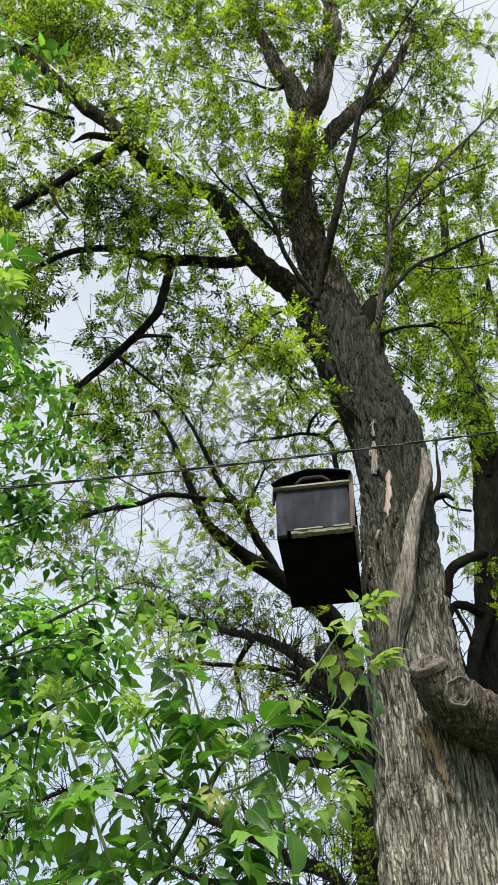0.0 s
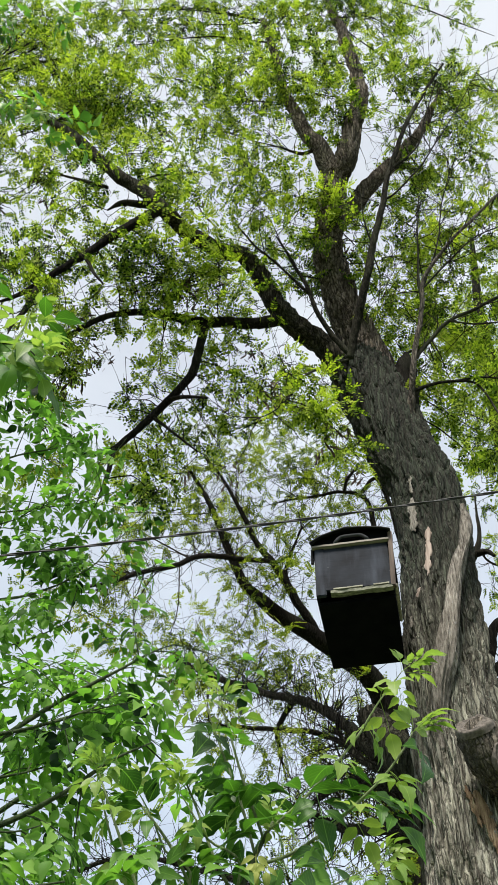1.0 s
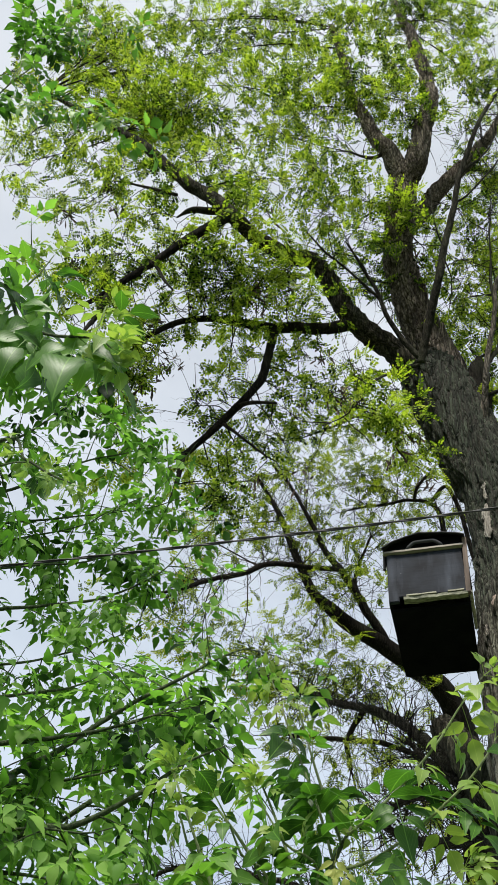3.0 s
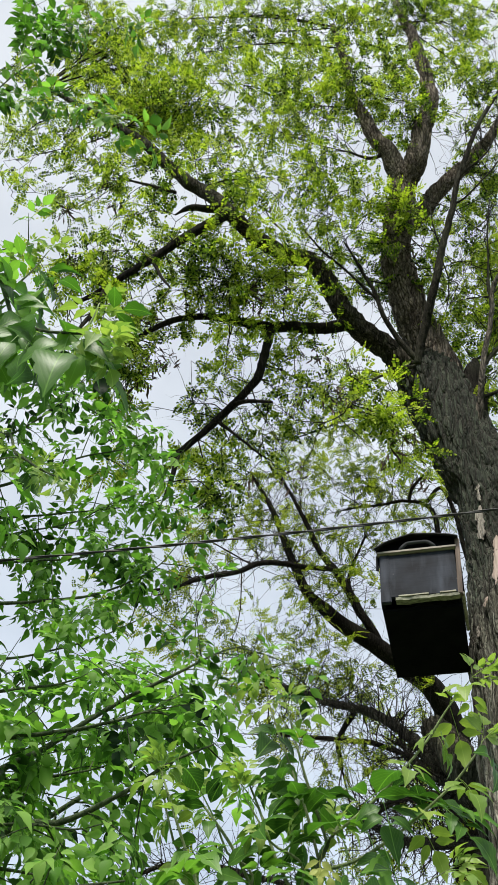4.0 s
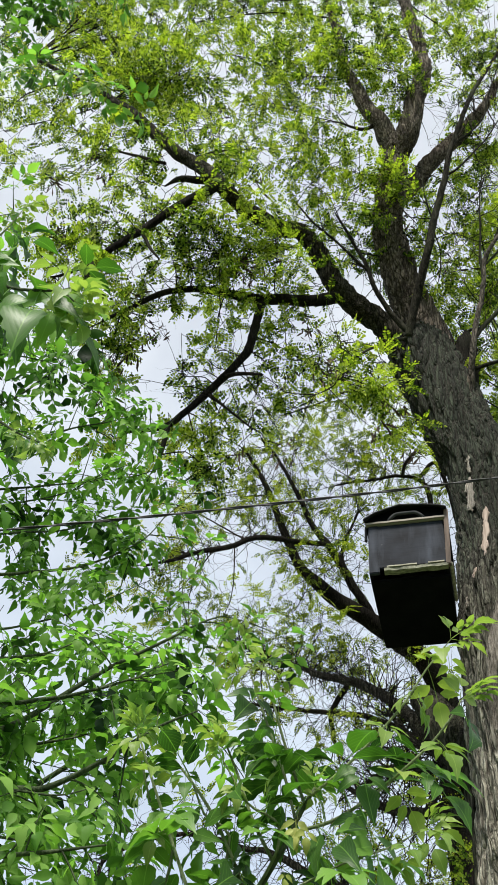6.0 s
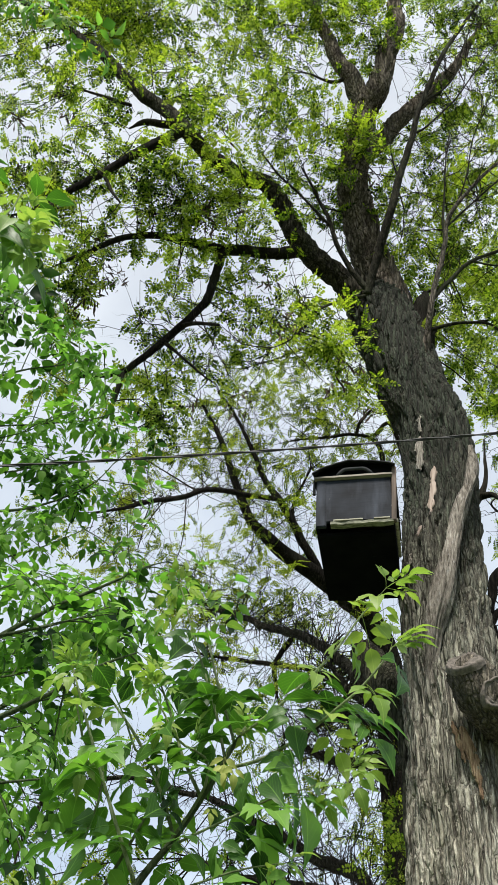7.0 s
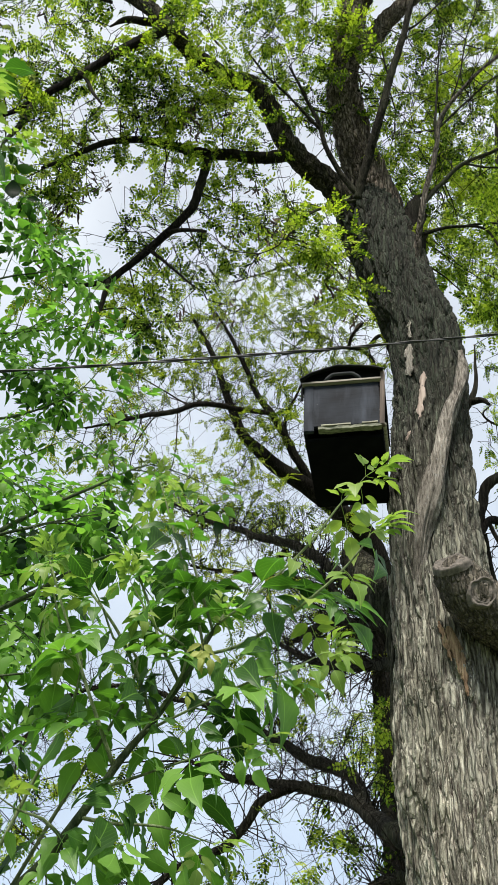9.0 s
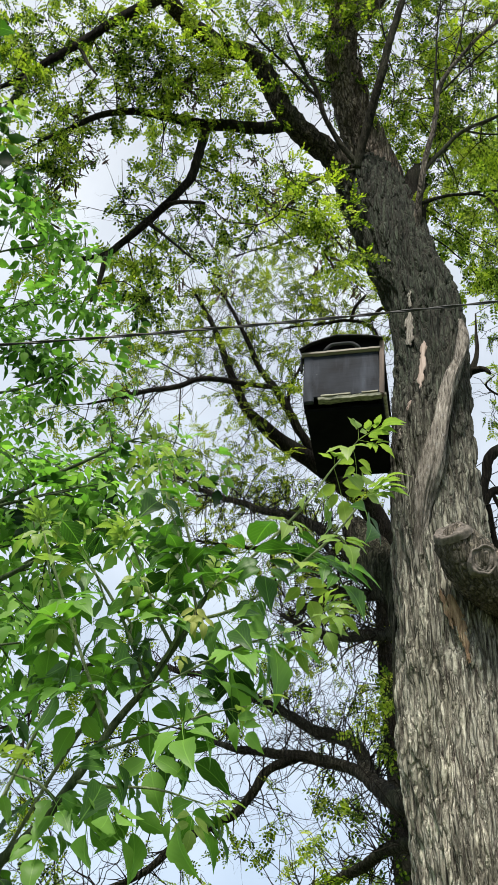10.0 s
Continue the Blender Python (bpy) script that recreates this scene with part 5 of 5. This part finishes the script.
limb(elder, "branch", [(-0.08, 2, 2.61, 0.0033), (-0.11, 1.98, 2.73, 0.003), (-0.14, 1.97, 2.84, 0.0023), (-0.16, 1.96, 2.93, 0.0013)])
limb(elder, "branch", [(-0.13, 2, 2.49, 0.004), (-0.17, 1.98, 2.57, 0.0033), (-0.21, 1.97, 2.67, 0.0026), (-0.24, 1.96, 2.74, 0.0017)])
limb(elder, "branch", [(-0.19, 2, 2.39, 0.0033), (-0.09, 1.95, 2.42, 0.0026), (0.01, 1.92, 2.46, 0.0023), (0.09, 1.9, 2.48, 0.0017), (0.16, 1.88, 2.51, 0.001)])
limb(elder, "branch", [(-0.25, 2, 2.27, 0.004), (-0.15, 1.97, 2.3, 0.0026), (-0.05, 1.94, 2.33, 0.002), (0.03, 1.92, 2.34, 0.0012)])
limb(elder, "branch", [(-0.3, 2, 2.18, 0.004), (-0.34, 1.98, 2.21, 0.003), (-0.39, 1.97, 2.22, 0.002), (-0.43, 1.96, 2.24, 0.001)])
limb(elder, "branch", [(-0.28, 2, 2.22, 0.004), (-0.2, 1.97, 2.2, 0.003), (-0.12, 1.95, 2.19, 0.0023), (-0.03, 1.93, 2.16, 0.0012)])
limb(elder, "branch", [(-0.49, 2.1, 2.03, 0.0042), (-0.33, 2.03, 2.49, 0.0034), (-0.38, 2.0, 2.61, 0.0028), (-0.41, 1.98, 2.7, 0.002), (-0.42, 1.97, 2.75, 0.0011)])
limb(elder, "branch", [(-0.4, 2.05, 2.09, 0.0042), (-0.22, 2.03, 2.51, 0.0034), (-0.27, 2.0, 2.59, 0.0028), (-0.3, 1.98, 2.65, 0.002), (-0.33, 1.97, 2.7, 0.0011)])
limb(elder, "branch", [(-0.33, 2.02, 2.15, 0.0042), (-0.12, 1.98, 2.51, 0.0034), (-0.18, 1.95, 2.59, 0.0026), (-0.22, 1.94, 2.65, 0.002), (-0.24, 1.93, 2.68, 0.0011)])
near_count = len(elder.paths)
limb(elder, "branch", [(-1.68, 2.88, 2.2, 0.0175), (-1.63, 3.52, 3.01, 0.015), (-1.39, 3.52, 3.26, 0.013), (-1.14, 3.52, 3.46, 0.011), (-0.91, 3.52, 3.65, 0.0085), (-0.71, 3.52, 3.81, 0.006), (-0.55, 3.52, 3.96, 0.003)])
limb(elder, "branch", [(-1.7, 2.89, 2.8, 0.015), (-1.43, 2.8, 3.31, 0.012), (-1.25, 2.8, 3.33, 0.01), (-1.05, 2.8, 3.35, 0.008), (-0.87, 2.8, 3.38, 0.006), (-0.7, 2.8, 3.44, 0.004), (-0.65, 3.42, 3.96, 0.002)])
limb(elder, "branch", [(-1.72, 2.9, 3.1, 0.015), (-2.19, 3.62, 4.44, 0.012), (-1.84, 3.62, 4.54, 0.01), (-1.52, 3.62, 4.58, 0.008), (-1.23, 3.62, 4.63, 0.006), (-0.98, 3.62, 4.77, 0.0035), (-0.84, 3.62, 4.99, 0.002)])
limb(elder, "branch", [(-1.76, 2.9, 3.6, 0.015), (-2.48, 3.52, 4.93, 0.012), (-2.05, 3.52, 5.16, 0.01), (-1.73, 3.52, 5.32, 0.008), (-1.46, 3.52, 5.49, 0.0055), (-1.19, 3.52, 5.57, 0.003), (-1.02, 3.52, 5.66, 0.0015)])
limb(elder, "branch", [(-1.75, 2.9, 3.4, 0.01), (-1.54, 2.8, 3.1, 0.007), (-1.18, 2.7, 2.98, 0.006), (-0.95, 2.7, 3, 0.0045), (-0.8, 2.7, 2.99, 0.003), (-0.69, 2.7, 3.02, 0.0015)])
limb(elder, "branch", [(-1.75, 2.9, 3.3, 0.013), (-2.11, 3.72, 4.25, 0.01), (-1.8, 3.72, 4.3, 0.008), (-1.49, 3.72, 4.35, 0.006), (-1.19, 3.72, 4.46, 0.004), (-0.92, 3.72, 4.61, 0.002)])
limb(elder, "branch", [(-1.7, 2.88, 2.6, 0.013), (-1.48, 2.9, 3.19, 0.01), (-1.31, 2.9, 3.23, 0.008), (-1.07, 2.9, 3.25, 0.006), (-0.89, 2.9, 3.28, 0.004), (-0.7, 2.9, 3.35, 0.002)])
limb(elder, "branch", [(-1.69, 2.88, 2.3, 0.013), (-1.36, 2.8, 2.94, 0.01), (-1.15, 2.8, 2.92, 0.008), (-0.98, 2.8, 2.91, 0.005), (-0.89, 2.8, 2.9, 0.002)])
limb(elder, "branch", [(-1.8, 2.92, 4, 0.013), (-2.44, 3.42, 5.15, 0.01), (-2.09, 3.42, 5.39, 0.008), (-1.77, 3.42, 5.61, 0.006), (-1.58, 3.42, 5.9, 0.004), (-1.46, 3.42, 6.21, 0.002)])
limb(elder, "branch", [(-1.8, 2.92, 4.1, 0.013), (-2.54, 3.22, 5.64, 0.01), (-2.17, 3.22, 5.77, 0.0075), (-1.83, 3.22, 5.78, 0.0055), (-1.56, 3.22, 5.7, 0.0035), (-1.35, 3.22, 5.54, 0.0015)])
limb(elder, "branch", [(-1.78, 2.9, 3.8, 0.013), (-2.45, 3.62, 4.75, 0.01), (-2.04, 3.62, 4.93, 0.0075), (-1.68, 3.62, 5.03, 0.0055), (-1.38, 3.62, 5.12, 0.0035), (-1.11, 3.62, 5.32, 0.0015)])
limb(elder, "branch", [(-1.8, 2.92, 4, 0.012), (-2.62, 3.5, 5.59, 0.01), (-2.39, 3.3, 6.1, 0.008), (-2.18, 3.3, 6.31, 0.006), (-1.96, 3.3, 6.38, 0.004), (-1.76, 3.3, 6.34, 0.002)])
limb(elder, "branch", [(-1.75, 2.9, 3.4, 0.012), (-2.33, 3.6, 4.7, 0.01), (-1.96, 3.6, 4.78, 0.008), (-1.57, 3.6, 4.82, 0.006), (-1.32, 3.6, 4.85, 0.004), (-1.08, 3.6, 4.96, 0.002)])
limb(elder, "branch", [(-1.72, 2.9, 2.9, 0.012), (-1.75, 3.1, 3.66, 0.01), (-1.5, 3.1, 3.7, 0.008), (-1.21, 3.1, 3.74, 0.006), (-1.09, 3.1, 3.76, 0.004), (-1, 3.1, 3.8, 0.002)])
limb(elder, "branch", [(-1.78, 2.9, 3.75, 0.012), (-2.44, 3.6, 5, 0.01), (-2.05, 3.6, 5.09, 0.008), (-1.64, 3.6, 5.13, 0.006), (-1.32, 3.6, 5.17, 0.004), (-1.06, 3.6, 5.21, 0.003), (-0.89, 3.6, 5.29, 0.002)])
limb(elder, "branch", [(-1.71, 2.89, 2.9, 0.015), (-1.21, 2.95, 3.29, 0.012), (-1.03, 2.98, 3.43, 0.01), (-0.85, 3, 3.59, 0.008), (-0.68, 3, 3.71, 0.006), (-0.52, 3, 3.82, 0.004), (-0.41, 3, 3.87, 0.002)])
limb(elder, "branch", [(-1.69, 2.88, 2.5, 0.013), (-1.06, 2.8, 3, 0.011), (-0.85, 2.75, 3.04, 0.009), (-0.67, 2.7, 3.11, 0.007), (-0.54, 2.7, 3.21, 0.005), (-0.43, 2.7, 3.27, 0.0025)])
limb(elder, "branch", [(-1.69, 2.88, 2.3, 0.013), (-1.2, 2.7, 2.76, 0.011), (-0.96, 2.6, 2.74, 0.009), (-0.77, 2.55, 2.75, 0.006), (-0.59, 2.5, 2.76, 0.003)])
mass_count = len(elder.paths)
limb(elder, "branch", [(-1.75, 2.9, 3.4, 0.014), (-2.11, 2.5, 4.58, 0.01), (-1.67, 2.3, 4.75, 0.007), (-1.47, 2.2, 4.85, 0.0045), (-1.2, 2.15, 4.65, 0.003), (-0.97, 2.1, 4.53, 0.002), (-0.87, 2.1, 4.54, 0.001)])
limb(elder, "branch", [(-1.85, 2.94, 4.3, 0.014), (-2.34, 2.4, 5.27, 0.01), (-2.16, 2.3, 6.02, 0.007), (-2.06, 2.2, 7.19, 0.0045), (-1.89, 2.15, 7.65, 0.0035), (-1.82, 2.1, 8.32, 0.0025), (-1.94, 2.1, 9.22, 0.002)])
limb(elder, "branch", [(-1.98, 2.17, 7.45, 0.0025), (-2.08, 2.15, 8.19, 0.002), (-2.24, 2.15, 8.93, 0.0015)])
limb(elder, "branch", [(-2.13, 2.25, 6.92, 0.004), (-2, 2.2, 7.22, 0.003), (-1.76, 2.18, 7.05, 0.0025), (-1.45, 2.15, 6.86, 0.002), (-1.21, 2.12, 6.61, 0.001)])
limb(elder, "branch", [(-2.07, 2.2, 7.36, 0.0035), (-1.95, 2.15, 8.12, 0.0025), (-1.65, 2.12, 8.13, 0.002), (-1.36, 2.1, 8.18, 0.0013)])
limb(elder, "branch", [(-1.85, 2.94, 4.4, 0.01), (-2.11, 2.4, 4.99, 0.0075), (-1.85, 2.35, 5.44, 0.005), (-1.6, 2.3, 5.56, 0.003), (-1.46, 2.3, 5.62, 0.0015)])
limb(elder, "branch", [(-1.75, 2.9, 3.5, 0.01), (-1.61, 2.3, 3.76, 0.007), (-1.31, 2.2, 3.91, 0.0045), (-1.12, 2.15, 3.96, 0.003), (-0.96, 2.1, 3.87, 0.0015)])
upper_count = len(elder.paths)
limb(elder, "branch", [(-1.75, 2.9, 3.2, 0.012), (-1.45, 1.9, 3.15, 0.009), (-0.84, 1.2, 3.41, 0.006), (-0.66, 1.13, 3.21, 0.0036), (-0.57, 1.1, 3.13, 0.003), (-0.49, 1.08, 3.09, 0.0024), (-0.45, 1.06, 3.03, 0.0012)])
limb(elder, "branch", [(-0.84, 1.2, 3.41, 0.004), (-0.74, 1.17, 3.35, 0.003), (-0.72, 1.16, 3.39, 0.0026), (-0.69, 1.15, 3.44, 0.002), (-0.67, 1.14, 3.5, 0.001)])
limb(elder, "branch", [(-0.51, 1.09, 3.11, 0.002), (-0.5, 1.1, 3.17, 0.0018), (-0.5, 1.11, 3.24, 0.001)])
limb(elder, "branch", [(-1.75, 2.9, 3.3, 0.011), (-1.5, 2.0, 3.35, 0.008), (-0.93, 1.65, 3.47, 0.005), (-0.8, 1.6, 3.35, 0.0034), (-0.72, 1.58, 3.27, 0.0026), (-0.65, 1.56, 3.21, 0.0014)])


BLADE_FINE = ((0.0, 0.02, 0.02), (0.06, 0.3, 0.26), (0.14, 0.62, 0.58), (0.25, 0.86, 0.84), (0.35, 0.97, 0.96), (0.44, 1.0, 1.02), (0.5, 0.98, 0.84), (0.55, 0.78, 0.85),
              (0.63, 0.82, 0.8), (0.69, 0.74, 0.56), (0.73, 0.5, 0.52), (0.82, 0.42, 0.36), (0.9, 0.18, 0.18), (1.0, 0.0, 0.0))
BLADE_PLAIN = ((0.0, 0.02, 0.02), (0.12, 0.5, 0.46), (0.3, 0.92, 0.9), (0.46, 1.0, 0.9), (0.53, 0.74, 0.88), (0.66, 0.72, 0.56), (0.78, 0.36, 0.4), (1.0, 0.0, 0.0))


def elder_leaf(leaflets, seed, size=1.0, droop=0.5, widths=BLADE_FINE):
    """A leaf along +x: a stalk and 3, 5 or 7 broad, pointed, coarsely toothed leaflets that hang from it. Vertices, quads, and their uv."""
    r = np.random.default_rng(seed)
    verts, quads, uv = [], [], []
    curl = 0.03 if len(widths) > 8 else 0.012

    def blade(at, angle, length, width, fall, roll):
        c, s = math.cos(angle), math.sin(angle)
        b = len(verts)
        lean, wave = r.uniform(-0.35, 0.35), r.uniform(0, 6)
        for u, left, right in widths:
            along = length * (u * 0.95 - 0.12 * fall * u * u)
            down = -fall * length * u * u
            bend = lean * length * u * u * 0.4
            for side, wd in ((-1, left), (0, 0.0), (1, right)):
                across = side * wd * width * (1 + 0.06 * r.uniform(-1, 1)) + bend
                lift = wd * width * 0.3 + side * wd * width * roll + curl * length * wd * math.sin(u * 9 + side * 2 + wave)
                verts.append((at[0] + along * c - across * s, at[1] + along * s + across * c, at[2] + down + lift))
                uv.append((wd, u * 2))
        for i in range(len(widths) - 1):
            for k in (0, 1):
                a = b + i * 3 + k
                quads.append((a, a + 3, a + 4, a + 1))

    def stalk(p, q, rad):
        b = len(verts)
        for e in (p, q):
            for k in range(3):
                verts.append((e[0], e[1] + rad * math.cos(k * 2.094), e[2] + rad * math.sin(k * 2.094)))
                uv.append((0.0, 0.0))
        for k in range(3):
            quads.append((b + k, b + (k + 1) % 3, b + 3 + (k + 1) % 3, b + 3 + k))

    def height(x):
        return -droop * x * x * 3.0

    pairs = (leaflets - 1) // 2
    first, gap = 0.062 * size, 0.036 * size
    last = first + gap * max(0, pairs - 1) + 0.034 * size
    xs = np.linspace(0, last, 5)
    for p, q in zip(xs[:-1], xs[1:]):
        stalk((p, 0, height(p)), (q, 0, height(q)), 0.0013 * size)
    for i in range(pairs):
        x = first + gap * i
        for sign in (1, -1):
            ang = sign * r.uniform(0.75, 1.2)
            ln = size * r.uniform(0.08, 0.105) * (1 - 0.07 * i)
            off = (x + 0.012 * math.cos(ang), 0.012 * math.sin(ang), height(x))
            blade(off, ang, ln, ln * r.uniform(0.19, 0.25), r.uniform(0.1, 0.55), sign * r.uniform(-0.1, 0.3))
    ln = size * r.uniform(0.1, 0.125)
    blade((last, 0, height(last)), r.uniform(-0.15, 0.15), ln, ln * r.uniform(0.23, 0.3), r.uniform(0.3, 0.7), r.uniform(-0.1, 0.1))
    return np.array(verts), np.array(quads), np.array(uv)


ELDER_KINDS = [elder_leaf(n, s, 1.0, d) for n, s, d in ((3, 1, 0.5), (5, 2, 0.6), (5, 3, 0.9), (3, 4, 1.0), (5, 5, 0.3), (3, 6, 0.8))]
MASS_KINDS = [elder_leaf(n, s, 1.0, d, BLADE_PLAIN)[:2] for n, s, d in ((3, 1, 0.5), (5, 2, 0.6), (5, 3, 0.9), (5, 4, 1.0), (3, 7, 0.8))]
ELDER_MESHES = [clean(mesh_of("leaf", v, q, ELDER_LEAF, True, uv)) for v, q, uv in ELDER_KINDS]
YOUNG_MESHES = [clean(mesh_of("leaf", v, q, ELDER_YOUNG, True, uv)) for v, q, uv in (elder_leaf(5, 11, 0.8, 0.2), elder_leaf(3, 12, 0.75, 0.5), elder_leaf(5, 13, 0.7, 0.8))]


def leaf_turn(out, up):
    out = unit(out)
    side = unit(np.cross(up, out))
    return np.stack([out, side, np.cross(out, side)], -1)


def leafy(path, begin, gap, size, young=0.2):
    """Pairs of leaves, each a part of its own, at the nodes of a branch."""
    run = np.r_[0, np.cumsum(np.linalg.norm(np.diff(path[:, :3], axis=0), axis=1))]
    s, k = begin * run[-1], 0
    while s <= run[-1] + 0.001:
        i = min(int(np.searchsorted(run, s)), len(path) - 1)
        p, d = path[i, :3], unit(path[i, :3] - path[max(0, i - 2), :3])
        across = unit(np.cross(d, (0, 0, 1)) + rng.normal(0, 0.25, 3))
        if k % 2:
            across = unit(np.cross(d, across) * 0.8 + across * 0.5)
        near_tip = s > run[-1] * (1 - young)
        for sign in ((1, -1) if s < run[-1] * 0.97 else (1, -1, 0)):
            out = unit(across * sign * 0.7 + d * 0.4 + rng.normal(0, 0.2, 3) + np.array((0, 0, -0.62)))
            up = unit(rng.normal(0, 0.35, 3) + (0, -0.25, 1))
            me = YOUNG_MESHES[rng.integers(3)] if near_tip and rng.random() < 0.75 else ELDER_MESHES[rng.integers(6)]
            ob = new("leaf", me)
            ob.parent = elder.root
            turn = leaf_turn(out, up) * (size * rng.uniform(0.75, 1.15) * (0.7 if near_tip else 1))
            m = Matrix.Identity(4)
            for a in range(3):
                for b in range(3):
                    m[a][b] = turn[a, b]
                m[a][3] = p[a]
            ob.matrix_parent_inverse = elder.root.matrix_basis.inverted()
            ob.matrix_basis = m
        s += gap * rng.uniform(0.8, 1.25)
        k += 1
    tip, d = path[-1, :3], unit(path[-1, :3] - path[-4, :3])
    for i in range(4):
        out = unit(d * 0.8 + rng.normal(0, 0.5, 3) + np.array((0.2, 0, 0.05)))
        ob = new("leaf", YOUNG_MESHES[i % 3])
        ob.parent = elder.root
        ob.matrix_parent_inverse = elder.root.matrix_basis.inverted()
        turn = Matrix([list(row) for row in leaf_turn(out, unit(rng.normal(0, 0.4, 3) + (0, -0.3, 1)))])
        ob.matrix_basis = Matrix.Translation(tip) @ turn.to_4x4() @ Matrix.Scale(size * rng.uniform(0.4, 0.62), 4)


def leafy_mass(path, begin, side_gap, reach, size, leaf_gap=0.07):
    """Side twigs along a branch, with pairs of leaves that join the tree's crown."""
    run = np.r_[0, np.cumsum(np.linalg.norm(np.diff(path[:, :3], axis=0), axis=1))]
    s = begin * run[-1]
    while s <= run[-1]:
        i = min(int(np.searchsorted(run, s)), len(path) - 1)
        p, d = path[i, :3], unit(path[i, :3] - path[max(0, i - 2), :3])
        way = unit(d * 0.5 + rng.normal(0, 0.7, 3) + (0, 0, 0.15))
        length = reach * rng.uniform(0.5, 1.2)
        t = np.linspace(0, 1, 6)[:, None]
        line = p + way * t * length + rng.normal(0, 0.12, 3) * length * t**2
        line[:, 2] -= 0.2 * length * t[:, 0] ** 2
        elder.twigs.append((line[None], np.linspace(0.0035, 0.0012, 6)[None]))
        for u in np.arange(0.12, 1.01, leaf_gap / length):
            at = line[min(4, int(u * 5))] + (line[min(5, int(u * 5) + 1)] - line[min(4, int(u * 5))]) * (u * 5 % 1)
            side = unit(np.cross(way, rng.normal(0, 1, 3)))
            for sign in (1, -1):
                out = unit(side * sign + way * 0.4 + np.array((0, 0, -0.85)) + rng.normal(0, 0.25, 3))
                elder.leaves.append((at[None], out[None], unit(rng.normal(0, 0.4, 3) + (0, -0.2, 1))[None], np.array([size * rng.uniform(0.7, 1.15)])))
        s += side_gap * rng.uniform(0.7, 1.3)


def yellow_leaves(where):
    """A few yellowed leaves that hang limp at one node."""
    pale = leaf_material("elder_yellow_leaf", (0.26, 0.32, 0.07), (0.42, 0.45, 0.13), (1.2, 1.25, 0.7), 0.4, 0.5, True)
    for i, (x, y, z, size) in enumerate(where):
        v, q, uv = elder_leaf(3, 30 + i, 1.0, 0.9)
        ob = new("leaf", clean(mesh_of("leaf", v, q, pale, True, uv)))
        ob.parent = elder.root
        ob.matrix_parent_inverse = elder.root.matrix_basis.inverted()
        turn = Matrix([list(row) for row in leaf_turn(np.array((0.15 * i - 0.2, -0.2, -1.0)), np.array((0.3 * i - 0.3, -1.0, 0.2)))])
        ob.matrix_basis = Matrix.Translation((x, y, z)) @ turn.to_4x4() @ Matrix.Scale(size, 4)
        tagged(ob, "pale yellow limp leaf")


yellow_leaves([(-0.075, 1.930, 2.567, 0.36), (-0.080, 1.920, 2.542, 0.30), (-0.060, 1.910, 2.531, 0.28), (-0.099, 1.900, 2.441, 0.22)])
NEAR = elder.paths[2:near_count]
MASS = elder.paths[near_count:mass_count]
UPPER = elder.paths[mass_count:upper_count]
SPRIGS = elder.paths[upper_count:]
rng = np.random.default_rng(16)
leafy(elder.paths[1], 0.46, 0.075, 0.7, 0.08)
for k, path in enumerate(NEAR):
    leafy(path, 0.12 if k < len(NEAR) - 3 else 0.65, 0.068 if k < len(NEAR) - 3 else 0.085, 0.98 if k < 2 else 0.76, 0.65 if k < 2 else 0.3)
rng = np.random.default_rng(17)
for path in UPPER:
    leafy(path, 0.4, 0.075, 0.8)
    leafy_mass(path, 0.5, 0.45, 0.2, 0.9, 0.09)
for path, begin, size, young in zip(SPRIGS, (0.78, 0.5, 0.5, 0.82), (0.95, 0.7, 0.72, 0.62), (0.05, 0.05, 0.4, 0.8)):
    leafy(path, begin, 0.052, size, young)
rng = np.random.default_rng(18)
for path in MASS:
    thin = path[-1, 0] > -0.6
    leafy_mass(path, 0.3, 0.092 if thin else 0.135 if path[-1, 2] < 3.1 else 0.108, 0.32 if thin else 0.38, 0.76 if path[-1, 2] > 5.5 else 0.66 if thin else 0.68, 0.07)
finish(elder, MASS_KINDS, True)
